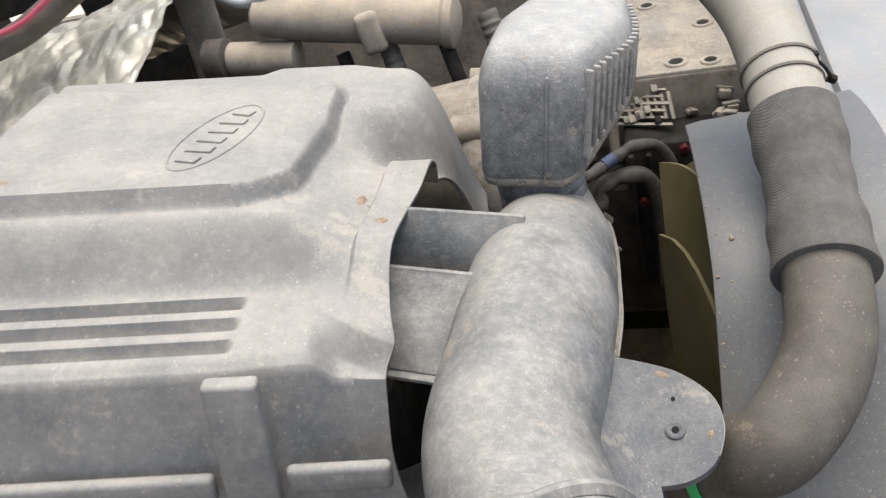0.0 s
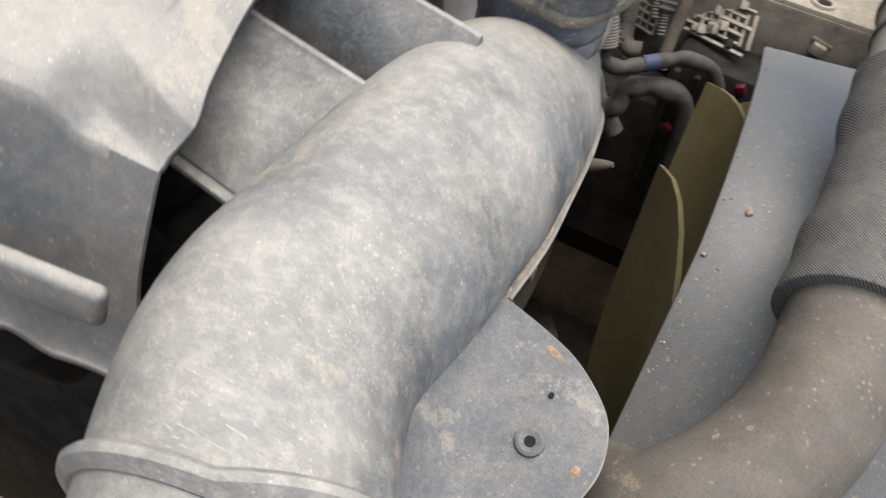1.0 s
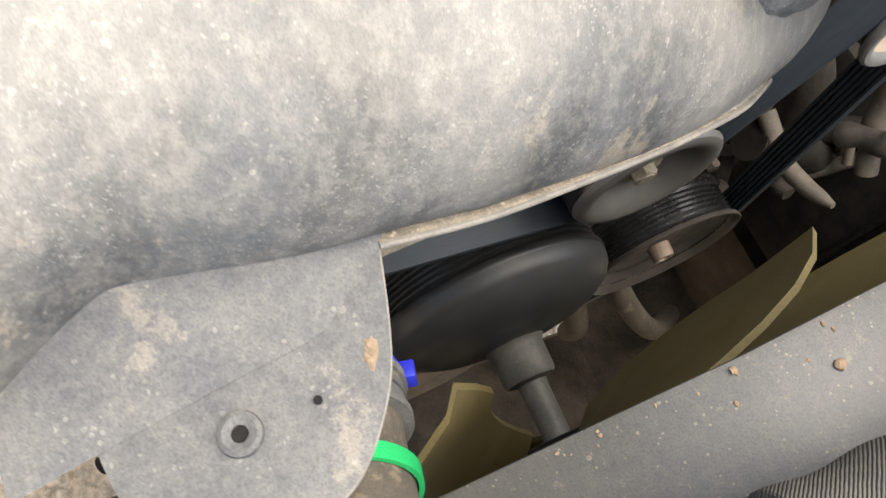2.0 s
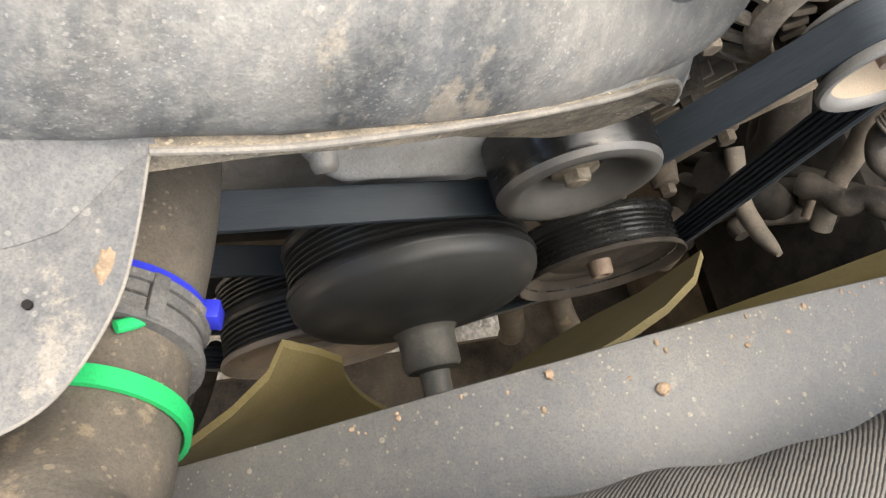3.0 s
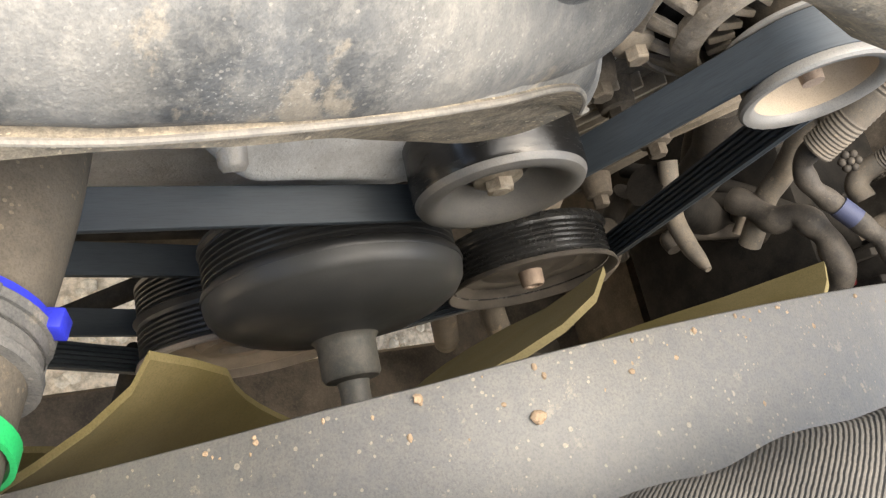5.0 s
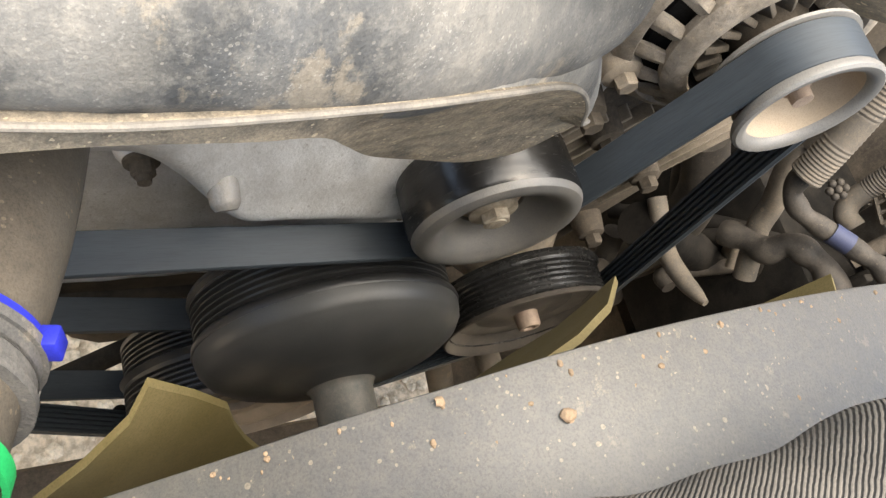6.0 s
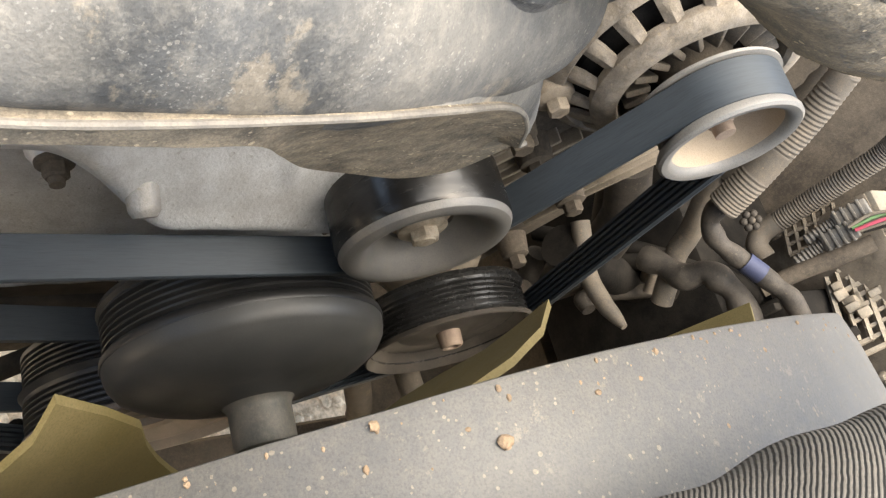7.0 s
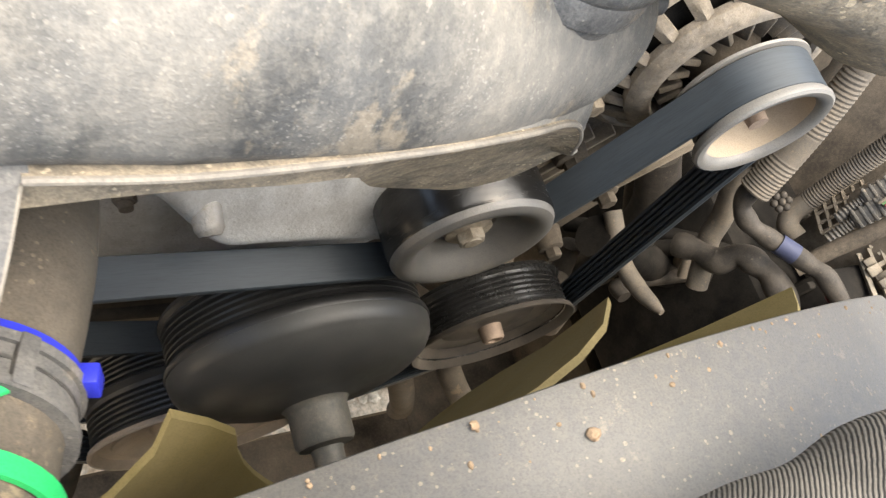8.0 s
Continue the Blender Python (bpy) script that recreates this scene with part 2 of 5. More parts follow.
def rings(bm, loops, closed=True, caps=True):
    """Skin a row of vertex rings."""
    vs = [[bm.verts.new(p) for p in loop] for loop in loops]
    k = len(vs[0])
    for a, b in zip(vs, vs[1:]):
        for i in range(k if closed else k - 1):
            j = (i + 1) % k
            bm.faces.new((a[i], a[j], b[j], b[i]))
    if caps and closed:
        bm.faces.new(vs[0][::-1])
        bm.faces.new(vs[-1])
    return vs


def curve_points(pts, sub=8):
    """A smooth line through pts."""
    p = [Vector(q) for q in pts]
    p = [2 * p[0] - p[1], *p, 2 * p[-1] - p[-2]]
    out = []
    for i in range(1, len(p) - 2):
        for s in range(sub):
            t = s / sub
            a, b, c, d = p[i - 1:i + 3]
            out.append(0.5 * (2 * b + (c - a) * t + (2 * a - 5 * b + 4 * c - d) * t * t + (3 * b - a - 3 * c + d) * t ** 3))
    return out + [p[-2]]


def sweep(bm, pts, radius, seg=20, sub=8, wave=0.0, flat=1.0, straight=False):
    """A tube of the radius (a number, or a function of 0..1) along a smooth line; wave: depth of corrugations."""
    line = [Vector(q) for q in pts] if straight else curve_points(pts, sub)
    up, loops, k = Vector((0.13, 0.21, 0.97)), [], len(line)
    for i, c in enumerate(line):
        d = (line[min(i + 1, k - 1)] - line[max(i - 1, 0)]).normalized()
        up = (up - d * up.dot(d)).normalized()
        side = d.cross(up)
        r = radius(i / (k - 1)) if callable(radius) else radius
        r += wave * (1 if i % 2 else -1)
        loops.append([c + r * (math.cos(a) * side * flat + math.sin(a) * up) for a in (2 * math.pi * j / seg for j in range(seg))])
    rings(bm, loops)
    return bm


def lathe(bm, profile, centre=(0, 0, 0), seg=64, axis="X", caps=True):
    """A turned body: profile of (place along the axis, radius)."""
    c = Vector(centre)
    loops = []
    for u, r in profile:
        ring = []
        for j in range(seg):
            a = 2 * math.pi * j / seg
            p, q = r * math.cos(a), r * math.sin(a)
            ring.append(c + Vector({"X": (u, p, q), "Y": (p, u, q), "Z": (p, q, u)}[axis]))
        loops.append(ring)
    rings(bm, loops, caps=caps)
    return bm


def block(bm, size, m=Matrix(), bevel=0.0, seg=2):
    """A box with rounded edges at the pose m."""
    new_verts = bmesh.ops.create_cube(bm, size=1.0)["verts"]
    bmesh.ops.scale(bm, vec=size, verts=new_verts)
    if bevel:
        edges = list({e for v in new_verts for e in v.link_edges})
        made = bmesh.ops.bevel(bm, geom=edges, offset=bevel, segments=seg, affect="EDGES", profile=0.5)
        new_verts = list({v for v in made["verts"]} | {v for v in new_verts if v.is_valid})
    bmesh.ops.transform(bm, matrix=m, verts=new_verts)
    return bm


def slab(bm, outline, thick, m=Matrix(), bevel=0.0):
    """A plate: outline in x, y, from z = 0 down to -thick, at the pose m."""
    loops = [[m @ Vector((x, y, z)) for x, y in outline] for z in (0.0, -thick)]
    if bevel:
        cx = sum(p[0] for p in outline) / len(outline)
        cy = sum(p[1] for p in outline) / len(outline)
        def shrink(z, e):
            return [m @ Vector((x - e * (x - cx) / max(1e-6, math.hypot(x - cx, y - cy)), y - e * (y - cy) / max(1e-6, math.hypot(x - cx, y - cy)), z)) for x, y in outline]
        loops = [shrink(0, bevel), shrink(-0.3 * bevel, 0.3 * bevel), shrink(-bevel, 0), shrink(-thick + bevel, 0), shrink(-thick, bevel)]
    rings(bm, loops)
    return bm


def hexagon(bm, centre, r, length, axis="X"):
    return lathe(bm, [(0, r), (length * 0.85, r), (length, r * 0.85)], centre, 6, axis)


B = bmesh.new
def smoothstep(a, b, x):
    t = min(1.0, max(0.0, (x - a) / (b - a)))
    return t * t * (3 - 2 * t)

# ---- ground and the bay round the engine ----
def ground():
    bm = B()
    n = 60
    vs = [[bm.verts.new((60 * math.copysign((abs(i) / n) ** 3, i), 60 * math.copysign((abs(j) / n) ** 3, j), 0.0)) for j in range(-n, n + 1)] for i in range(-n, n + 1)]
    for a, b in zip(vs, vs[1:]):
        for j in range(2 * n):
            bm.faces.new((a[j], b[j], b[j + 1], a[j + 1]))
    return structure("ground", bm, M_GRAVEL, "pale tan gravel ground under the vehicle", "ground")


def gravel():
    bm = B()
    rnd = random.Random(4)
    for i in range(3200):
        x, y = rnd.uniform(-0.75, 0.35), rnd.uniform(-0.55, 0.9)
        s = rnd.uniform(0.005, 0.015)
        c = Vector((x, y, s * 0.3))
        ring = [c + Vector((s * rnd.uniform(0.7, 1.2) * math.cos(a), s * rnd.uniform(0.7, 1.2) * math.sin(a), 0)) for a in (math.tau * k / 6 for k in range(6))]
        vs = [bm.verts.new(p) for p in ring]
        top = bm.verts.new(c + Vector((rnd.uniform(-.3, .3) * s, rnd.uniform(-.3, .3) * s, s * 0.55)))
        low = bm.verts.new(c + Vector((0, 0, -s)))
        for k in range(6):
            bm.faces.new((vs[k], vs[(k + 1) % 6], top))
            bm.faces.new((vs[(k + 1) % 6], vs[k], low))
    return tagged(part("gravel", bm, M_GRAVEL, smooth=10), "loose pale tan gravel stones on the ground", "gravel", "", "stuff")


# nothing is cut: a solid black disc gives the shade inside a hole
def hole_shade(bm, c, r, axis="Z", depth=0.004):
    return lathe(bm, [(-depth, r), (0.0015, r), (0.0015, r * 0.2)], c, 20, axis)


def bay():
    bm = B()
    block(bm, (2.2, 0.03, 0.36), pose(-0.35, 0.98, 0.845), 0.01)
    structure("inner_fender_left", bm, M_BAY, "dusty beige painted inner fender wall", "fender")
    bm = B()
    block(bm, (2.2, 0.03, 0.38), pose(-0.35, -0.98, 0.85), 0.01)
    structure("inner_fender_right", bm, M_BAY, "dusty beige painted inner fender wall", "fender")
    bm = B()
    block(bm, (0.03, 1.93, 0.9), pose(-1.25, 0.0, 0.85), 0.01)
    structure("firewall", bm, M_BLACK, "grimy dark firewall behind the engine", "firewall")
    bm = B()
    block(bm, (1.35, 1.9, 0.03), pose(-0.98, 0.0, 1.92, 0, -68, 0), 0.01)
    structure("hood", bm, M_BLACK, "dark underside of the raised hood", "hood")
    bm = B()
    block(bm, (0.72, 0.02, 0.80), pose(-0.44, 0.66, 0.98), 0.004)
    structure("bay_liner", bm, M_BLACK, "black liner behind the brake cylinder", "liner")
    bm = B()
    block(bm, (0.45, 0.03, 0.40), pose(-1.04, 0.78, 1.30, 0, 0, 40), 0.004)
    structure("cowl", bm, M_BLACK, "dark cowl at the back of the bay", "cowl")
    t = thing("fender_ledge", "dusty beige sheet metal ledge with bolt holes", "panel", kind="structure")
    bm = B()
    block(bm, (0.36, 0.50, 0.012), pose(0.16, 0.65, 1.0), 0.004)
    part("ledge", bm, M_BAY, t)
    bm = B()
    block(bm, (0.36, 0.012, 0.10), pose(0.16, 0.404, 0.952), 0.004)
    part("lip", bm, M_DIRT, t, "dirty folded front lip")
    bm = B()
    block(bm, (0.9, 0.05, 0.03), pose(-0.2, 0.83, 1.03), 0.01)
    part("rail", bm, M_PAINT, t, "pale painted rail")
    for x, y, r in ((0.092, 0.501, 0.0065), (0.128, 0.495, 0.0055), (0.045, 0.58, 0.0045), (0.125, 0.60, 0.006), (0.06, 0.68, 0.006), (0.01, 0.53, 0.005)):
        part("hole", hole_shade(B(), (x, y - 0.08, 1.0062), r), M_BLACK, t, "black disc for the shade inside a round hole")
        bm = B()
        lathe(bm, [(0.0, r * 2.1), (0.002, r * 1.9), (0.002, r * 1.25), (0.0, r * 1.2)], (x, y - 0.08, 1.0062), 24, "Z")
        part("dimple", bm, M_BAY, t)
    # rails and crossmember below the engine
    bm = B()
    block(bm, (0.25, 1.5, 0.10), pose(0.078, 0.0, 0.37), 0.02)
    structure("crossmember", bm, M_MUD, "muddy dark steel crossmember below the engine", "crossmember")
    for nm, y in (("frame_rail_left", 0.50), ("frame_rail_right", -0.52)):
        bm = B()
        block(bm, (2.2, 0.10, 0.16), pose(-0.4, y, 0.50), 0.015)
        structure(nm, bm, M_MUD, "muddy dark steel frame rail", "frame rail")
    bm = B()
    block(bm, (0.04, 1.5, 0.62), pose(0.34, -0.05, 0.78), 0.008)
    structure("radiator", bm, M_BLACK, "black finned radiator core ahead of the fan", "radiator")
    # pale top panel ahead of the shroud
    t = thing("radiator_support", "dusty pale grey painted radiator support panel", "panel", kind="structure")
    bm = B()
    block(bm, (0.30, 1.30, 0.016), pose(0.352, -0.16, 1.090, 0, 2, 0), 0.006)
    part("panel", bm, M_PAINT, t)
    bm = B()
    block(bm, (0.016, 1.30, 0.10), pose(0.205, -0.16, 1.045, 0, -8, 0), 0.006)
    part("lip", bm, M_PAINT, t)
    bm = B()
    block(bm, (0.10, 0.03, 0.30), pose(0.17, 0.64, 1.05, 0, 0, 8), 0.008)
    part("side_post", bm, M_DIRT, t, "dirty brown side post")


ground()
gravel()
bay()


# ---- engine cover, which sits askew on the engine ----
COVER = Matrix(((0.9739, -0.218, 0.1391, -0.0514), (0.2383, 0.9335, 0.1671, -0.1216), (-0.1921, -0.0561, 0.9973, 1.1881), (0, 0, 0, 1)))


def cover_lip(b):
    """How high the arched front lip stands."""
    return 0.006 - 0.010 * smoothstep(0.03, 0.085, b) - 0.026 * smoothstep(-0.02, -0.10, b)


def cover_height(a, b):
    h = 0.030 - 0.030 * smoothstep(-0.020, -0.046, b) - 0.005 * smoothstep(-0.09, -0.10, b)
    h -= 0.05 * smoothstep(0.150 + 0.012 * smoothstep(-0.085, -0.070, a) * smoothstep(0.0, -0.03, a), 0.215, b)
    # raised panel with a sloping border
    u, v = a + 0.0445 - 0.125 * b, abs(b - 0.0560) - 0.0700
    d = max(u, v)
    if u + 0.024 > 0 and v + 0.024 > 0:
        d = math.hypot(u + 0.024, v + 0.024) - 0.024
    back = smoothstep(0.085, 0.120, b)
    h += (0.0100 - 0.0060 * back) * min(1.0, max(0.0, (0.0046 - d) / 0.0046)) - 0.0045 + 0.0060 * back
    h -= 0.0030 * math.exp(-((d - 0.0045) / 0.0016) ** 2) * back
    # ridges
    if -0.096 < b < -0.044:
        w = smoothstep(-0.060, -0.066, a)
        h -= 0.0060 * w * smoothstep(0.25, 0.70, 0.5 - 0.5 * math.cos((b + 0.0440) / 0.0158 * math.tau)) * smoothstep(-0.096, -0.0925, b)
    # arched lip in front, and a round shoulder on the far side
    near = 1 - smoothstep(0.070, 0.100, b)
    w = smoothstep(-0.056, 0.002 + 0.012 * smoothstep(0.0, 0.08, b), a) * near
    h = h * (1 - w) + cover_lip(b) * w
    h -= 0.095 * smoothstep(0.0, 0.062, a) ** 1.6 * (1 - near)
    # the arch stands proud of the shoulder behind it
    h += 0.006 * math.exp(-((b - 0.050) / 0.017) ** 2) * smoothstep(-0.025, 0.012, a)
    h -= 0.011 * math.exp(-((b - 0.082) / 0.010) ** 2) * smoothstep(-0.016, 0.010, a)
    # raised band of the arch, and a crease running forward from the ridges to the notch
    edge = -0.0145 * (0.0515 - b) / 0.0947
    h += 0.0046 * smoothstep(edge - 0.0020, edge + 0.0008, a) * smoothstep(-0.060, -0.030, b) * smoothstep(0.074, 0.066, b)
    fold = -0.0577 - 0.70 * (a + 0.0288)
    h -= 0.45 * max(0.0, min(0.018, fold - b)) * smoothstep(-0.032, -0.018, a)
    # side wall and rear edge
    h -= 0.074 * smoothstep(-0.0965, -0.1105, b) ** 0.8
    h -= 0.05 * smoothstep(-0.205, -0.235, a)
    return h


def engine_cover():
    t = thing("engine_cover", "dusty grey plastic engine cover with ridges and an oval badge", "engine cover")
    bs = [-0.1108 + 0.0004 * i for i in range(4)] + [-0.109 + 0.0009 * i for i in range(12)]
    bs += [-0.0978 + i * 0.3078 / 290 for i in range(291)]
    bm = B()
    na = 230
    rows = []
    for i in range(na + 1):
        f = i / na
        row = []
        for b in bs:
            front = 0.003 + 0.022 * smoothstep(-0.05, 0.075, b) + 0.030 * smoothstep(0.078, 0.105, b) + 0.002 * math.exp(-((b + 0.078) / 0.014) ** 2) - 0.003 * smoothstep(-0.080, -0.094, b) + 0.010 * smoothstep(-0.102, -0.1108, b)
            a = front + (-0.26 - front) * f ** 1.25
            inset = 0.016 * smoothstep(-0.060, -0.005, a) * smoothstep(-0.060, -0.0995, b)
            row.append(bm.verts.new(COVER @ Vector((a, b + inset, cover_height(a, b)))))
        rows.append(row)
    for p, q in zip(rows, rows[1:]):
        for j in range(len(bs) - 1):
            bm.faces.new((p[j], p[j + 1], q[j + 1], q[j]))
    shell = part("shell", bm, M_COVER, t, smooth=42)
    mod = shell.modifiers.new("thickness", "SOLIDIFY")
    mod.thickness, mod.offset = 0.0028, -1.0
    # side boss, ledge and foot
    bm = B()
    block(bm, (0.022, 0.008, 0.078), COVER @ pose(-0.056, -0.1105, -0.041), 0.0022, 3)
    part("side_boss", bm, M_COVER, t)
    bm = B()
    block(bm, (0.150, 0.006, 0.014), COVER @ pose(-0.146, -0.1105, -0.056), 0.0028, 3)
    part("side_ledge", bm, M_COVER, t)
    bm = B()
    block(bm, (0.044, 0.006, 0.014), COVER @ pose(-0.020, -0.1080, -0.056), 0.0028, 3)
    part("side_ledge", bm, M_COVER, t)
    # oval badge: raised rim and plain bars
    turn = COVER @ pose(-0.0866, 0.0455, 0.0357, 0, 0, 75)
    bm = B()
    loops = []
    for k in range(72):
        a = math.tau * k / 72
        e = Vector((0.0435 * math.cos(a), 0.0160 * math.sin(a), 0))
        o = Vector((math.cos(a) / 0.0435, math.sin(a) / 0.0160, 0)).normalized()
        loops.append([turn @ (e + o * u + Vector((0, 0, h))) for u, h in ((-0.0012, -0.0008), (-0.0005, 0.0004), (0.0005, 0.0004), (0.0012, -0.0008))])
    rings(bm, loops + [loops[0]], caps=False)
    bmesh.ops.remove_doubles(bm, verts=bm.verts, dist=1e-6)
    badge = part("badge", bm, M_COVER, t, "raised oval badge rim")
    rnd = random.Random(3)
    for k in range(6):
        bm = B()
        block(bm, (0.0074, 0.0145 - 0.003 * (k in (0, 5)), 0.0026), turn @ pose(-0.031 + 0.0124 * k, 0, -0.0003, 0, 0, rnd.uniform(-9, 9)), 0.0009, 2)
        part("bar", bm, M_COVER, badge)
    return t


engine_cover()


# ---- engine behind the belts ----
def engine_block():
    t = thing("engine_block", "dark grimy engine block with a pale cast front", "engine")
    bm = B()
    block(bm, (0.60, 0.34, 0.40), pose(-0.44, 0, 0.76), 0.02)
    part("block", bm, M_BLACK, t)
    for side in (-1, 1):
        bm = B()
        block(bm, (0.60, 0.10, 0.10), pose(-0.44, 0.16 * side, 1.0, -25 * side, 0, 0), 0.02)
        part("valve_cover", bm, M_BLACK, t)
    bm = B()
    block(bm, (0.50, 0.20, 0.14), pose(-0.42, 0, 1.02), 0.03)
    part("intake_manifold", bm, M_BLACK, t)
    bm = B()
    block(bm, (0.40, 0.24, 0.22), pose(-0.36, 0.0, 0.48), 0.04)
    part("oil_pan", bm, M_MUD, t, "muddy oil pan")
    # cast front: a wall, and a swollen water passage whose lower edge arches up over a bolt
    def edge_of(y):
        return 0.9350 - 0.005 * smoothstep(-0.06, 0.02, y) + 0.048 * smoothstep(-0.064, -0.120, y) - 0.030 * smoothstep(-0.150, -0.175, y)

    def face(y, z):
        d = z - edge_of(y)
        f = min(1.0, max(0.0, (d + 0.012) / 0.036))
        out = 0.036 * math.sqrt(1 - (1 - f) ** 2) + 0.0065 * math.exp(-((d - 0.009) / 0.009) ** 2) * smoothstep(-0.11, -0.06, y)
        out -= 0.018 * smoothstep(0.014, 0.075, d)
        out *= (1 - 0.55 * smoothstep(-0.14, -0.165, y)) * (1 - 0.85 * smoothstep(0.012, 0.060, y))
        out += 0.004 * math.exp(-((y + 0.020) / 0.006) ** 2) * smoothstep(0.03, 0.05, d)
        return -0.062 + out + 0.0012 * noise.noise(Vector((y * 40, z * 40, 2.0)))

    bm = B()
    grid = [[bm.verts.new((face(-0.175 + 0.0020 * i, 0.80 + 0.0021 * k), -0.175 + 0.0020 * i, 0.80 + 0.0021 * k)) for k in range(101)] for i in range(143)]
    for p, q in zip(grid, grid[1:]):
        for k in range(100):
            bm.faces.new((p[k], q[k], q[k + 1], p[k + 1]))
    edge = [grid[0][k] for k in range(101)] + [grid[i][100] for i in range(1, 143)] + [grid[142][k] for k in range(99, -1, -1)] + [grid[i][0] for i in range(141, 0, -1)]
    back = [bm.verts.new((-0.078, v.co.y, v.co.z - 0.012)) for v in edge]
    for k in range(len(edge)):
        m = (k + 1) % len(edge)
        bm.faces.new((edge[k], edge[m], back[m], back[k]))
    part("front_casting", bm, M_ALLOY, t, "dusty pale cast alloy front with a swollen water passage", smooth=70)
    bm = B()
    sweep(bm, [(-0.055, -0.0830, 0.974), (-0.034, -0.0812, 0.968), (-0.0190, -0.0797, 0.9620)], lambda f: 0.0078 - 0.0016 * f - 0.0016 * smoothstep(0.92, 1.0, f), 24, 12)
    part("stud", bm, M_STUD, t, "pale alloy stud")
    bm = B()
    lathe(bm, [(-0.07, 0.0125), (-0.054, 0.0105), (-0.050, 0.0080)], (0, -0.108, 0.951), 28)
    part("bolt_boss", bm, M_ALLOY, t)
    bm = B()
    lathe(bm, [(-0.050, 0.0078), (-0.0485, 0.0076), (-0.0480, 0.006)], (0, -0.108, 0.951), 24)
    hexagon(bm, (-0.048, -0.108, 0.951), 0.0052, 0.006)
    lathe(bm, [(-0.042, 0.0034), (-0.039, 0.0030)], (0, -0.108, 0.951), 16)
    part("bolt", bm, M_MUD, t, "grimy hex bolt")
    return t


engine_block()


def bracket():
    t = thing("accessory_bracket", "grimy ribbed cast bracket carrying the alternator and pump", "bracket")
    bm = B()
    slab(bm, [(0.03, 0.90), (0.07, 1.00), (0.10, 1.02), (0.15, 1.00), (0.21, 0.96), (0.235, 0.90), (0.20, 0.78), (0.10, 0.77), (0.05, 0.83)], 0.03,
         Matrix(((0, 0, 1, -0.062), (1, 0, 0, 0), (0, 1, 0, 0), (0, 0, 0, 1))), 0.004)
    part("plate", bm, M_MUD, t)
    for k in range(13):
        y = 0.070 + 0.012 * k
        bm = B()
        block(bm, (0.014, 0.003, 0.15 - 0.006 * abs(k - 6)), pose(-0.060, y, 0.925 + 0.001 * k, -28, 0, 0), 0.0012)
        part("rib", bm, M_DIRT, t)
    for y, z in ((0.073, 1.010), (0.128, 0.972), (0.098, 0.995), (0.19, 0.93), (0.13, 0.90), (0.205, 0.85), (0.10, 0.862)):
        bm = B()
        lathe(bm, [(-0.062, 0.012), (-0.047, 0.0095), (-0.046, 0.007)], (0, y, z), 20)
        part("boss", bm, M_MUD, t)
        bm = B()
        hexagon(bm, (-0.046, y, z), 0.0062, 0.007)
        part("bolt", bm, M_MUD, t, "dusty hex bolt")
    bm = B()
    lathe(bm, [(-0.075, 0.014), (-0.046, 0.0125), (-0.044, 0.0105)], (0, 0.0640, 1.0120), 24)
    part("boss", bm, M_GRIME, t)
    bm = B()
    hexagon(bm, (-0.044, 0.0640, 1.0120), 0.0085, 0.014)
    part("bolt", bm, M_GRIME, t, "large dusty hex bolt")


bracket()


# ---- belt drive ----
def grooves(x0, x1, r, n=6, depth=0.0028):
    """Profile of a ribbed rim from x0 to x1."""
    out, w = [], (x1 - x0) / n
    for i in range(n):
        a = x0 + i * w
        out += [(a + 0.08 * w, r), (a + 0.32 * w, r), (a + 0.6 * w, r - depth), (a + 0.8 * w, r - depth)]
    return out + [(x1, r)]


def pulley_idler():
    c = (0, 0.039, 0.975)
    t = thing("idler_pulley", "smooth black steel idler pulley with a dished face", "pulley", at=c)
    bm = B()
    lathe(bm, [(-0.027, 0.034), (-0.029, 0.0405), (-0.028, 0.0415), (-0.003, 0.0418), (-0.0008, 0.0412), (-0.002, 0.039), (-0.014, 0.036), (-0.014, 0.004)], c, 72)
    part("rim", bm, M_IDLER, t)
    bm = B()
    lathe(bm, [(-0.003, 0.0412), (0.0000, 0.0411), (0.0024, 0.0398), (0.0036, 0.0372), (0.0036, 0.0342), (0.0024, 0.0312), (0.0002, 0.0284), (-0.0030, 0.0256), (-0.0062, 0.0232), (-0.0084, 0.0200), (-0.0094, 0.0175), (-0.0098, 0.0160), (-0.0130, 0.0155), (-0.0130, 0.008)], c, 72, caps=False)
    part("dished_face", bm, M_IDLERFACE, t, "dusty grey dished face")
    bm = B()
    lathe(bm, [(-0.0128, 0.0153), (-0.0112, 0.0151), (-0.0106, 0.0140), (-0.0106, 0.0110), (-0.0115, 0.003)], c, 40)
    part("bearing", bm, M_RIM, t, "pale dusty bearing face")
    bm = B()
    lathe(bm, [(-0.012, 0.0125), (-0.0062, 0.0120), (-0.0054, 0.0108), (-0.0050, 0.004)], c, 32)
    hexagon(bm, (c[0] - 0.0054, c[1], c[2]), 0.0072, 0.0052)
    lathe(bm, [(-0.0004, 0.0050), (0.0004, 0.0042)], c, 20)
    part("bolt", bm, M_BOLT, t, "pale zinc hex bolt")
    bm = B()
    lathe(bm, [(-0.07, 0.016), (-0.026, 0.016), (-0.012, 0.012)], c, 24)
    part("spindle", bm, M_GRIME, t)


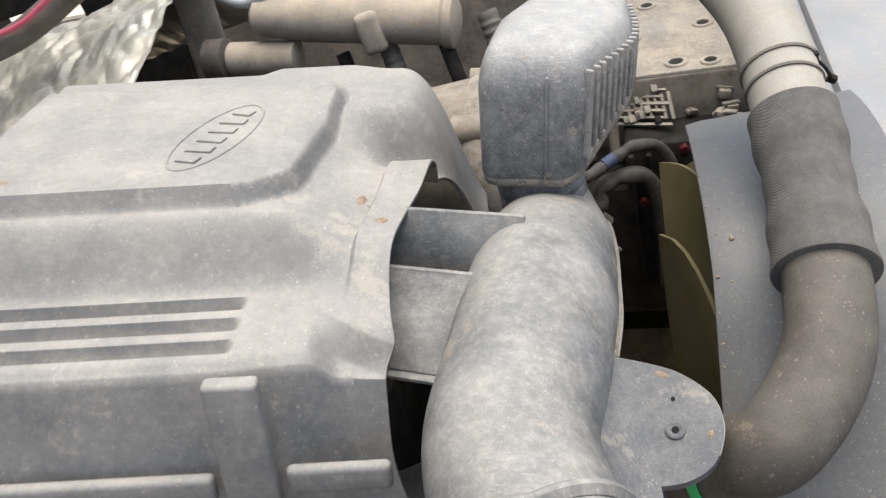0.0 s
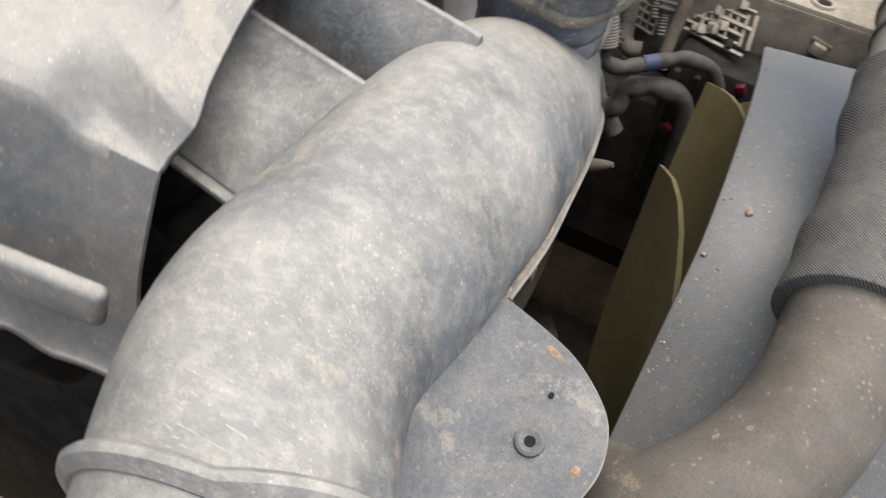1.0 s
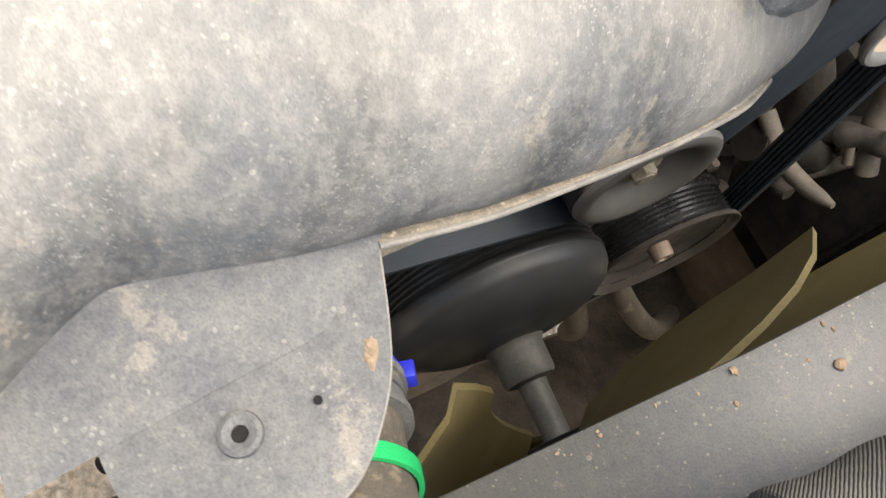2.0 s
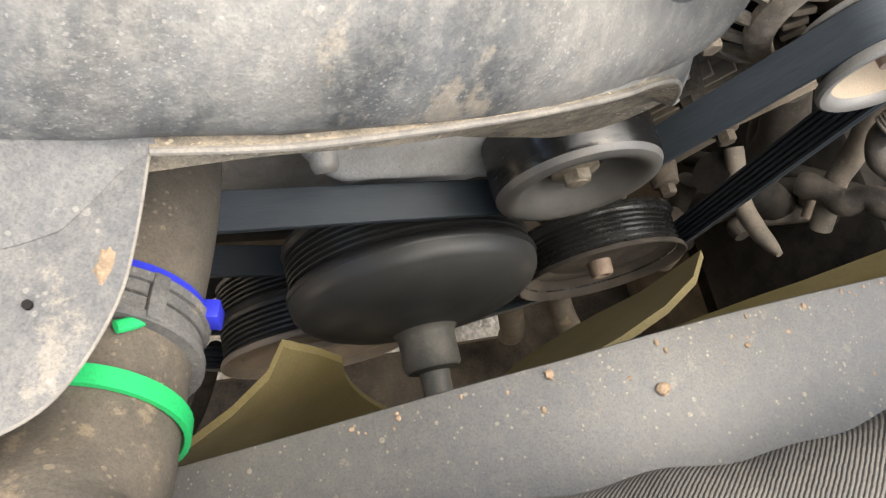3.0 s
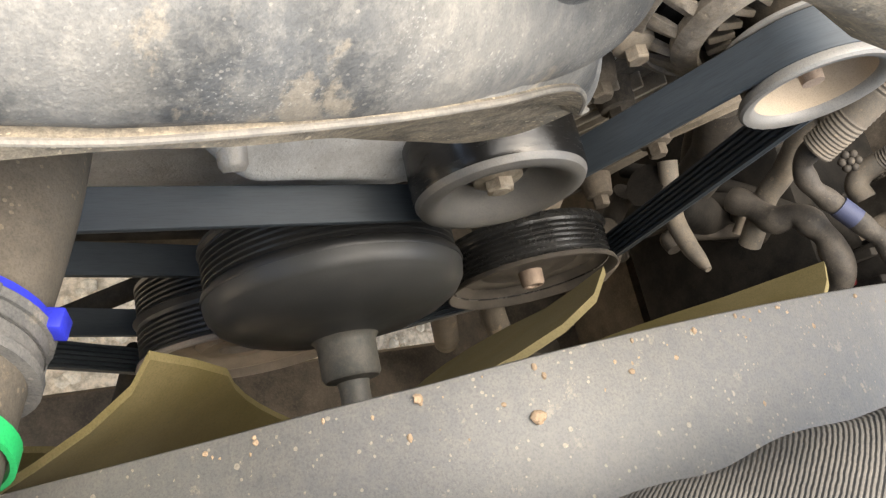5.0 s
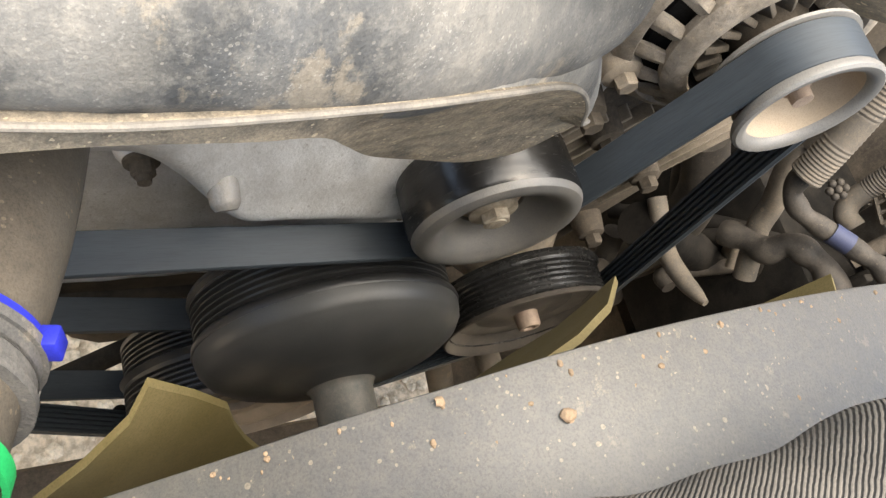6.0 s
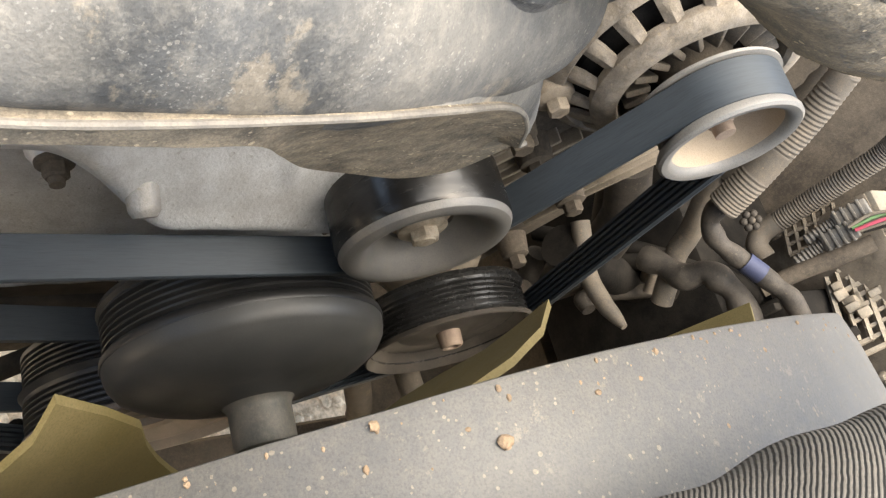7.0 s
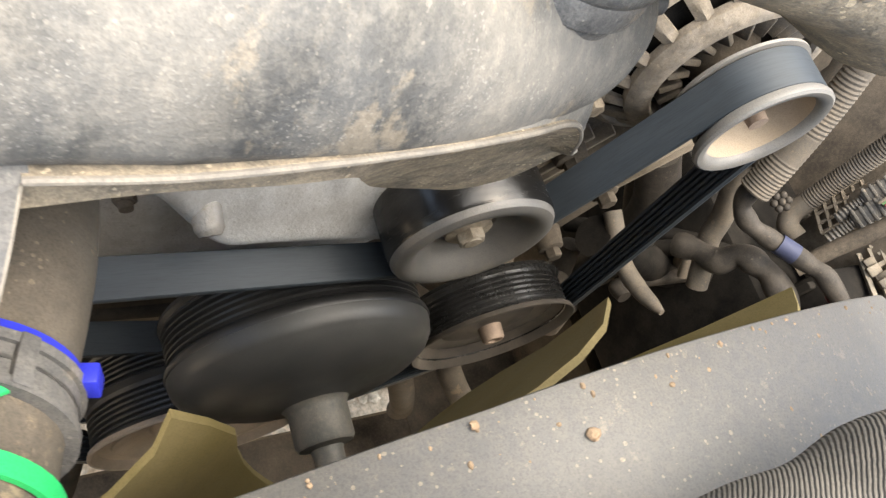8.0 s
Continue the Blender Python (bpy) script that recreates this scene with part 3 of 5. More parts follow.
def pulley_alternator():
    c = (0, 0.1445, 1.0705)
    t = thing("alternator_pulley", "ribbed alternator pulley with a worn pale rim", "pulley", at=c)
    bm = B()
    lathe(bm, [(-0.031, 0.012), (-0.0272, 0.032), (-0.0265, 0.0338), (-0.0250, 0.0338), (-0.0243, 0.030)], c, 64)
    part("rear_flange", bm, M_RIMGREY, t, "grey rear flange")
    bm = B()
    lathe(bm, [(-0.0242, 0.020), *grooves(-0.0240, -0.005, 0.0290),
               (-0.0042, 0.0318), (-0.0020, 0.0330), (0.0, 0.0329), (0.0011, 0.0316), (0.0010, 0.0292), (-0.0004, 0.0268), (-0.0030, 0.0256), (-0.0270, 0.0254), (-0.027, 0.004)], c, 64)
    part("rim", bm, M_RIMGREY, t)
    bm = B()
    lathe(bm, [(-0.0028, 0.0256), (-0.0060, 0.0252), (-0.0150, 0.0240), (-0.0220, 0.0205), (-0.0245, 0.0150), (-0.0245, 0.004)], c, 64, caps=False)
    part("dished_face", bm, M_RIM, t, "pale tan dished face")
    bm = B()
    lathe(bm, [(-0.0250, 0.0090), (-0.0225, 0.0086), (-0.0220, 0.0070)], c, 28)
    hexagon(bm, (c[0] - 0.0220, c[1], c[2]), 0.0066, 0.0125)
    lathe(bm, [(-0.0100, 0.0050), (-0.0045, 0.0047)], c, 20)
    part("nut", bm, M_RUST, t, "brown rusty hex nut")


def pulley_steering():
    c = (0, 0.1585, 0.8090)
    t = thing("power_steering_pulley", "black pressed-steel ribbed power steering pulley", "pulley", at=c)
    bm = B()
    lathe(bm, [(-0.033, 0.05), (-0.032, 0.0600), (-0.029, 0.0610), (-0.027, 0.0590), *grooves(-0.026, -0.004, 0.0588), (-0.002, 0.0612), (-0.0005, 0.0608), (-0.010, 0.056), (-0.018, 0.006)], c, 72)
    part("rim", bm, M_PSRIM, t)
    bm = B()
    lathe(bm, [(-0.0025, 0.0612), (0.0006, 0.0622), (0.0012, 0.0612), (-0.001, 0.0588), (-0.006, 0.0560), (-0.0110, 0.0500), (-0.0120, 0.036), (-0.0108, 0.034), (-0.0100, 0.0185), (-0.008, 0.0150), (-0.008, 0.006)], c, 72, caps=False)
    part("web", bm, M_WEB, t, "dusty brown-grey dished web")
    bm = B()
    lathe(bm, [(-0.011, 0.0090), (0.0015, 0.0082), (0.0030, 0.0072), (0.0030, 0.0046), (0.000, 0.0040)], c, 28)
    part("hub", bm, M_RUST, t, "dirty brown hub")


def pulley_water_pump():
    c = (0, 0.0, 0.840)
    t = thing("water_pump_pulley", "black water pump pulley with a domed fan clutch hub", "pulley", at=c)
    bm = B()
    lathe(bm, [(-0.034, 0.06), (-0.033, 0.0745), (-0.030, 0.0755), (-0.028, 0.0735), *grooves(-0.027, -0.006, 0.0745), (-0.004, 0.0765), (-0.001, 0.0772), (0.0002, 0.0768), (-0.0005, 0.0740), (-0.004, 0.070), (-0.004, 0.02)], c, 80)
    part("rim", bm, M_PULLEY, t)
    bm = B()
    lathe(bm, [(-0.0035, 0.0735), (0.0000, 0.0764), (0.0040, 0.0760), (0.0085, 0.0748), (0.0098, 0.0738), (0.0115, 0.0727), (0.0145, 0.0705), (0.0200, 0.0615), (0.0240, 0.050), (0.0268, 0.036), (0.0288, 0.024), (0.0310, 0.0185)], c, 80)
    part("dome", bm, M_DOME, t, "satin black domed cover")
    bm = B()
    lathe(bm, [(0.0290, 0.0215), (0.0315, 0.0185), (0.0345, 0.0172), (0.0520, 0.0170), (0.0545, 0.0155), (0.0560, 0.0094), (0.0600, 0.0088), (0.096, 0.0086)], c, 40)
    part("hub", bm, M_HUB, t, "grey stepped hub shaft")


def pulley_crank():
    c = (0, -0.0217, 0.683)
    t = thing("crank_pulley", "large ribbed crankshaft pulley with a dull brown face", "pulley", at=c)
    bm = B()
    lathe(bm, [(-0.06, 0.04), (-0.06, 0.071), *grooves(-0.058, -0.036, 0.0712), (-0.034, 0.0745), (-0.030, 0.072), *grooves(-0.028, -0.005, 0.0724), (-0.003, 0.0745), (-0.002, 0.0735), (-0.016, 0.066), (-0.018, 0.01)], c, 80)
    part("rim", bm, M_PULLEY, t)
    bm = B()
    lathe(bm, [(-0.0035, 0.0748), (-0.0005, 0.0758), (0.0010, 0.0750), (0.0008, 0.0735), (-0.0030, 0.0715), (-0.0052, 0.0690), (-0.0056, 0.0600), (-0.0040, 0.0590), (-0.0052, 0.0575), (-0.0100, 0.046), (-0.0120, 0.034), (-0.007, 0.030), (-0.007, 0.018), (-0.012, 0.016), (-0.012, 0.006)], c, 80, caps=False)
    part("face", bm, M_CRANK, t, "dull brown dished face")


pulley_idler()
pulley_alternator()
pulley_steering()
pulley_water_pump()
pulley_crank()


def belt_loop():
    """The belt's line in y, z: circles (centre, radius, turn), joined by their tangents."""
    stops = [((-0.30, 0.902), 0.045, -1), ((0.039, 0.975), 0.0440, 1), ((0.1445, 1.0705), 0.0306, -1), ((0.1585, 0.8090), 0.0602, -1), ((-0.0217, 0.683), 0.0738, -1)]
    ends = []
    k = len(stops)
    for i in range(k):
        (c1, r1, s1), (c2, r2, s2) = stops[i], stops[(i + 1) % k]
        dx, dy = c2[0] - c1[0], c2[1] - c1[1]
        d = math.hypot(dx, dy)
        th = math.atan2(dy, dx)
        # the line's left normal angle, so that each circle touches on its own side
        q = math.asin((s1 * r1 - s2 * r2) / d)
        nrm = th + q - math.pi / 2
        u = (math.cos(nrm), math.sin(nrm))
        ends.append(((c1[0] + s1 * r1 * u[0], c1[1] + s1 * r1 * u[1]), (c2[0] + s2 * r2 * u[0], c2[1] + s2 * r2 * u[1])))
    line = []
    for i in range(k):
        (c, r, s) = stops[i]
        p, q = ends[i - 1][1], ends[i][0]
        a0, a1 = math.atan2(p[1] - c[1], p[0] - c[0]), math.atan2(q[1] - c[1], q[0] - c[0])
        sweep_a = (a1 - a0) % math.tau if s > 0 else -((a0 - a1) % math.tau)
        m = max(2, int(abs(sweep_a) / 0.09))
        for j in range(m + 1):
            a = a0 + sweep_a * j / m
            line.append((c[0] + r * math.cos(a), c[1] + r * math.sin(a)))
    return line


def belt():
    t = thing("drive_belt", "black ribbed rubber drive belt running round the pulleys", "belt")
    line = belt_loop()
    k = len(line)
    # a flat back, and six ribs on the inside
    w = 0.0200 / 6
    sections = [("back", M_BELT, [(-0.0236, 0.0016), (-0.0045, 0.0016), (-0.0040, 0.0010), (-0.0040, -0.0005), (-0.0241, -0.0005), (-0.0241, 0.0010)])]
    for i in range(6):
        a = -0.0040 - i * w
        sections.append(("rib", M_BELT, [(a - 0.05 * w, -0.0004), (a - 0.22 * w, -0.0027), (a - 0.70 * w, -0.0027), (a - 0.90 * w, -0.0004)]))
    for name, mat, sec in sections:
        loops = []
        for i in range(k):
            p, q = line[i - 1], line[(i + 1) % k]
            d = Vector((q[0] - p[0], q[1] - p[1]))
            d.normalize()
            out = (-d.y, d.x)
            loops.append([(x, line[i][0] + h * out[0], line[i][1] + h * out[1]) for x, h in sec])
        bm = B()
        rings(bm, loops + [loops[0]], caps=False)
        bmesh.ops.remove_doubles(bm, verts=bm.verts, dist=1e-6)
        part(name, bm, mat, t, smooth=40)


belt()


def ac_belt():
    t = thing("compressor_belt", "black ribbed rubber belt to the compressor", "belt")
    bm = B()
    pts = []
    (cy, cz, r), (dy, dz, q) = (-0.0217, 0.683, 0.0705), (-0.30, 0.78, 0.05)
    for k in range(24):
        a = radians(-100 + 200 * k / 23) - 0.35
        pts.append((cy + r * math.cos(a), cz + r * math.sin(a)))
    for k in range(24):
        a = radians(80 + 200 * k / 23) - 0.35
        pts.append((dy + q * math.cos(a), dz + q * math.sin(a)))
    loops = []
    n = len(pts)
    for i in range(n):
        p, q2 = Vector(pts[i - 1]), Vector(pts[(i + 1) % n])
        d = (q2 - p).normalized()
        o = (d.y, -d.x)
        loops.append([(x, pts[i][0] + h * o[0], pts[i][1] + h * o[1]) for x, h in ((-0.058, 0.0), (-0.037, 0.0), (-0.037, 0.004), (-0.058, 0.004))])
    rings(bm, loops + [loops[0]], caps=False)
    part("belt", bm, M_BELT, t)
    bm = B()
    lathe(bm, [(-0.067, 0.03), (-0.062, 0.052), (-0.059, 0.049), (-0.036, 0.049), (-0.033, 0.052), (-0.033, 0.02)], (0, -0.30, 0.78), 40)
    tc = thing("compressor", "dusty dark compressor with a black pulley", "compressor")
    part("pulley", bm, M_PULLEY, tc)
    bm = B()
    lathe(bm, [(-0.32, 0.05), (-0.30, 0.065), (-0.12, 0.065), (-0.10, 0.05), (-0.06, 0.03)], (0, -0.30, 0.78), 32)
    part("body", bm, M_GRIME, tc)
    tp = thing("tensioner_pulley", "smooth black belt tensioner pulley", "pulley")
    bm = B()
    lathe(bm, [(-0.028, 0.02), (-0.028, 0.0435), (-0.003, 0.0435), (0.0, 0.040), (-0.008, 0.03), (-0.008, 0.01)], (0, -0.30, 0.902), 48)
    part("rim", bm, M_PULLEY, tp)


ac_belt()


def alternator():
    c = Vector((0, 0.1445, 1.0705))
    t = thing("alternator", "dusty cast alloy alternator with slotted housing", "alternator", at=(-0.1, 0.1445, 0.99))
    bm = B()
    lathe(bm, [(-0.17, 0.03), (-0.165, 0.058), (-0.075, 0.067), (-0.062, 0.067), (-0.061, 0.058)], c, 64)
    part("body", bm, M_GRIME, t)
    bm = B()
    lathe(bm, [(-0.066, 0.059), (-0.050, 0.055), (-0.044, 0.045), (-0.044, 0.01)], c, 48)
    part("rotor", bm, M_BLACK, t, "dark rotor inside the housing")
    # front frame: a band round the fan opening, windows, and a shoulder ring
    bm = B()
    lathe(bm, [(-0.044, 0.0395), (-0.034, 0.0398), (-0.0318, 0.0415), (-0.0318, 0.0450), (-0.0335, 0.0492), (-0.0370, 0.0520), (-0.0410, 0.0515), (-0.0400, 0.0450), (-0.044, 0.0395)], c, 72, caps=False)
    part("front_band", bm, M_ALTCAST, t)
    bm = B()
    lathe(bm, [(-0.068, 0.058), (-0.068, 0.0690), (-0.058, 0.0705), (-0.0520, 0.0695), (-0.0478, 0.0660), (-0.0462, 0.0630), (-0.0480, 0.0605), (-0.056, 0.058), (-0.068, 0.058)], c, 72, caps=False)
    part("rear_ring", bm, M_ALTCAST, t)
    bm = B()
    lathe(bm, [(-0.050, 0.008), (-0.046, 0.020), (-0.038, 0.016), (-0.030, 0.011), (-0.024, 0.011)], c, 32)
    part("nose", bm, M_MUD, t)
    for i in range(20):
        bm = B()
        loops = []
        for k in range(5):
            a = math.tau * (i + 0.3) / 20 + 0.038 * (k - 2)
            loops.append([c + Vector((u, r * math.cos(a), r * math.sin(a))) for u, r in ((-0.0352 - 0.0012 * abs(k - 2), 0.0490), (-0.0384 - 0.0012 * abs(k - 2), 0.0535), (-0.0427 - 0.0012 * abs(k - 2), 0.0585), (-0.0480 - 0.0008 * abs(k - 2), 0.0632), (-0.0510, 0.0625), (-0.0460, 0.0555), (-0.0400, 0.0500))])
        rings(bm, loops)
        part("bar", bm, M_ALTCAST, t)
    for i in range(20):
        turn = Matrix.Translation(c) @ Matrix.Rotation(math.tau * i / 20, 4, "X")
        bm = B()
        block(bm, (0.010, 0.0035, 0.012), turn @ pose(-0.039, 0, 0.0300, 0, 0, 35), 0.001)
        part("fan_blade", bm, M_GREYWIRE, t, "dusty cooling blade")
    for a in (40, 128, 230, 320):
        turn = Matrix.Translation(c) @ Matrix.Rotation(radians(a), 4, "X")
        bm = B()
        lathe(bm, [(-0.075, 0.012), (-0.046, 0.0100), (-0.044, 0.007)], (0, 0, 0.066), 20)
        hexagon(bm, (-0.044, 0, 0.066), 0.0055, 0.006)
        bmesh.ops.transform(bm, matrix=turn, verts=bm.verts)
        part("ear", bm, M_GRIME, t, "cast ear with a hex bolt")


alternator()


def fan():
    c = (0.098, 0.0, 0.84)
    t = thing("cooling_fan", "olive-brown plastic engine cooling fan with many blades", "fan", at=c)
    bm = B()
    lathe(bm, [(-0.006, 0.03), (-0.004, 0.062), (0.012, 0.070), (0.03, 0.072), (0.04, 0.06), (0.045, 0.02)], c, 48)
    part("hub", bm, M_BLACK, t)
    n = 13
    for i in range(n):
        bm = B()
        loops = []
        for j in range(10):
            f = j / 9
            r = 0.066 + f * 0.190
            a0 = math.tau * i / n + 0.06 + 0.16 * f * f
            half = 0.020 + 0.056 * f
            tilt = radians(27 - 12 * f)
            ring = []
            for side in (1, -1):
                for s in range(9) if side == 1 else range(8, -1, -1):
                    u = (s / 8 - 0.5) * 2
                    cut = 1 - 0.30 * max(0, f - 0.8) * 5 * u * u
                    tang = u * half * math.cos(tilt) * cut
                    ax = -u * half * math.sin(tilt) + 0.006 * (1 - u * u) - 0.002
                    a = a0 + tang / r
                    ring.append(Vector(c) + Vector((ax + side * 0.0012, r * math.sin(a), r * math.cos(a))))
            loops.append(ring)
        rings(bm, loops)
        part("blade", bm, M_FAN, t)


fan()


# ---- fan shroud ----
SHROUD_EDGE = [(0.085, 1.1165), (0.06, 1.124), (0.03, 1.131), (-0.01, 1.136), (-0.05, 1.1355), (-0.08, 1.128), (-0.105, 1.113), (-0.13, 1.091), (-0.16, 1.066), (-0.20, 1.035), (-0.26, 0.98), (-0.32, 0.90)]


def shroud_height(x, y):
    e = curve_edge
    for (y0, z0), (y1, z1) in zip(e, e[1:]):
        if y1 <= y <= y0:
            return z0 + (z1 - z0) * (y - y0) / (y1 - y0) + 0.012 * smoothstep(0.11, 0.20, x)
    return e[0][1]


curve_edge = [(p.x, p.y) for p in curve_points([(y, z, 0) for y, z in SHROUD_EDGE], 6)]


def shroud():
    t = thing("fan_shroud", "grey plastic fan shroud panel over the fan", "fan shroud")
    bm = B()
    loops = []
    k = len(curve_edge)
    for i, (y, z) in enumerate(curve_edge):
        p, q = curve_edge[max(0, i - 1)], curve_edge[min(k - 1, i + 1)]
        d = Vector((q[0] - p[0], q[1] - p[1])).normalized()
        nrm = Vector((-d.y, d.x))
        if nrm.y < 0:
            nrm = -nrm
        x0 = 0.1035 - 0.05 * max(0.0, y + 0.09) + 0.010 * smoothstep(0.074, 0.085, y) ** 2
        ring = []
        for x, h in ((x0 + 0.0015, 0.0), (x0 + 0.0003, -0.0005), (x0, -0.0014), (x0 + 0.0006, -0.003), (0.20, 0.006), (0.20, 0.010), (0.17, 0.0075), (0.14, 0.003), (0.12, 0.001)):
            ring.append((x, y + h * nrm.x, z + h * nrm.y))
        loops.append(ring)
    rings(bm, loops)
    part("panel", bm, M_SHROUD, t, smooth=40)
    # ring that the fan turns in, and its support down to the radiator
    bm = B()
    ringloop = []
    for i in range(97):
        a = radians(20 + 320 * i / 96)
        ringloop.append([(x, r * math.sin(a), 0.84 + r * math.cos(a)) for x, r in ((0.105, 0.272), (0.16, 0.276), (0.16, 0.279), (0.105, 0.275))])
    rings(bm, ringloop)
    part("ring", bm, M_BLACK, t, "black lower ring of the shroud")
    bm = B()
    slab(bm, [(-0.32, 0.55), (0.32, 0.55), (0.32, 1.06), (0.10, 1.10), (-0.10, 1.10), (-0.32, 0.90)], 0.004, Matrix(((0, 0, 1, 0.30), (1, 0, 0, 0), (0, 1, 0, 0), (0, 0, 0, 1))))
    part("back", bm, M_BLACK, t)


shroud()


def crumb_mesh(bm, c, s, rnd):
    wide = rnd.uniform(0.75, 1.3)
    made = bmesh.ops.create_icosphere(bm, subdivisions=2, radius=s)["verts"]
    for v in made:
        k = rnd.uniform(0.82, 1.15)
        v.co = Vector(c) + Vector((v.co.x * k * wide, v.co.y * k / wide, v.co.z * k * 0.6))


def crumbs():
    rnd = random.Random(8)
    for x, y, s in ((0.1145, -0.0725, 0.0016), (0.1060, -0.0925, 0.0011), (0.1130, -0.0950, 0.0008), (0.1095, -0.0505, 0.0007), (0.1215, -0.0190, 0.0007), (0.1300, -0.1065, 0.0009), (0.1290, -0.0140, 0.0006), (0.1180, 0.0050, 0.0006)):
        bm = B()
        crumb_mesh(bm, (x, y, shroud_height(x, y) + s * 0.55), s, rnd)
        crumb_mesh(bm, (x + s * 0.7, y + s * 0.5, shroud_height(x, y) + s * 0.3), s * 0.6, rnd)
        tagged(part("mud_crumb", bm, M_CRUMB, smooth=50), "dry tan crumb of mud on the fan shroud", "mud crumb", "mud crumbs on the shroud")
    bm = B()
    for i in range(220):
        y = rnd.uniform(-0.13, 0.08)
        x = 0.105 - 0.05 * max(0, y + 0.09) + rnd.uniform(0, 1) ** 1.6 * 0.06
        s = rnd.choice((0.00025, 0.0003, 0.0004, 0.0005, 0.0007))
        crumb_mesh(bm, (x, y, shroud_height(x, y) + s * 0.2), s, rnd)
    tagged(part("grit", bm, M_CRUMB, smooth=50), "fine tan grit scattered on the shroud", "grit", "", "stuff")


crumbs()


# ---- radiator hose ----
HOSE = [(-0.103, -0.1393, 0.980), (-0.0257, -0.1519, 1.0338), (0.0345, -0.1639, 1.0687), (0.0732, -0.1759, 1.0794), (0.1023, -0.1846, 1.0912), (0.1255, -0.1904, 1.1139), (0.1491, -0.1509, 1.1325), (0.152, -0.0799, 1.1544), (0.1475, -0.010, 1.183), (0.137, 0.046, 1.207), (0.112, 0.105, 1.226)]


def ring_on(bm, line, i, r, half, thick, along=None):
    """A band round the line at its point i, square to the line at that point or at the point along."""
    k = along or i
    d = (line[k + 1] - line[k - 1]).normalized()
    up = Vector((0, 0, 1))
    up = (up - d * up.dot(d)).normalized()
    side = d.cross(up)
    loops = []
    for k in range(40):
        a = math.tau * k / 40
        o = math.cos(a) * side + math.sin(a) * up
        loops.append([line[i] + o * (r + h) + d * u for u, h in ((-half, 0), (-half, thick), (half, thick), (half, 0))])
    rings(bm, loops + [loops[0]], caps=False)
    return d, side, up


def hose():
    t = thing("radiator_hose", "dusty black rubber radiator hose bending over the shroud", "hose")
    part("tube", sweep(B(), HOSE[:8], 0.0192, 32, 10), M_HOSE, t)
    part("upper_tube", sweep(B(), HOSE[7:], 0.0196, 32, 10), M_PALE, t, "pale beige upper tube")
    line = curve_points(HOSE, 20)
    bm = B()
    fine = curve_points(HOSE, 100)[648:775]
    sweep(bm, fine, lambda f: 0.0220 + 0.0011 * math.sin(9 * f) + 0.0005 * math.sin(25 * f + 1.0) + 0.0014 * math.exp(-(f * 14) ** 2), 48, straight=True)
    sleeve = part("sleeve", bm, M_SLEEVE, t, "woven dark grey protective sleeve")
    bm = B()
    ring_on(bm, line, 130, 0.0222, 0.0011, 0.0018)
    part("hem", bm, M_SLEEVE, sleeve)
    # joint of the two rubber lengths under the duct
    bm = B()
    ring_on(bm, line, 61, 0.0190, 0.0062, 0.0019)
    for k in (58, 64):
        ring_on(bm, line, k, 0.0190, 0.0011, 0.0030)
    for a in (25, 115, 205, 295):
        d, side, up = ring_on(bm, line, 61, 0.0190, 0.0004, 0.0021)
        o = math.cos(radians(a)) * side + math.sin(radians(a)) * up
        m = Matrix((d, d.cross(o), o)).transposed().to_4x4()
        m.translation = line[61] + o * 0.0213
        block(bm, (0.0118, 0.0040, 0.0022), m, 0.0006)
    part("joint", bm, M_LUG, t, "grey moulded rubber joint with raised edges")
    return line


hose_line = hose()


def cable_tie(i, mat, label, r, toward, half=0.0022, along=None):
    t = thing("cable_tie", label, "cable tie", "cable ties round the hose")
    bm = B()
    d, side, up = ring_on(bm, hose_line, i, r, half, 0.0013, along)
    part("strap", bm, mat, t)
    bm = B()
    o = Vector(toward) - hose_line[i]
    o = (o - d * o.dot(d)).normalized()
    m = Matrix((d, d.cross(o), o)).transposed().to_4x4()
    m.translation = hose_line[i] + o * (r + 0.0028)
    block(bm, (0.0050, 0.0064, 0.0042), m, 0.0006)
    part("head", bm, mat, t)


cable_tie(57, M_BLUE, "bright blue nylon cable tie round the hose", 0.0196, (0.074, -0.150, 1.086))
cable_tie(74, M_GREEN, "bright green nylon cable tie round the hose", 0.0200, (0.10, -0.21, 1.05), along=68)
green_tail = sweep(B(), [(0.0784, -0.1750, 1.1030), (0.0775, -0.1720, 1.1010), (0.0764, -0.1692, 1.0995)], 0.0008, 8, 5, flat=1.8)
tagged(part("tie_tail", green_tail, M_GREEN), "cut green end of a nylon cable tie", "cable tie")
for k, i in enumerate((160, 164)):
    bm = B()
    ring_on(bm, hose_line, i, 0.0198, 0.0009, 0.0009)
    tie = thing("wire_tie", "thin dark plastic tie round the pale tube", "cable tie", "ties round the pale tube")
    part("strap", bm, M_GREYWIRE, tie)
    if k:
        bm = B()
        block(bm, (0.007, 0.006, 0.006), pose(0.161, 0.000, 1.196, 20, 10, 30), 0.001)
        sweep(bm, [(0.163, -0.001, 1.195), (0.170, 0.005, 1.185), (0.175, 0.013, 1.174)], 0.0010, 8, 5)
        block(bm, (0.005, 0.004, 0.004), pose(0.175, 0.013, 1.174, 20, 30, 0), 0.0006)
        part("tail", bm, M_BLACK, tie)


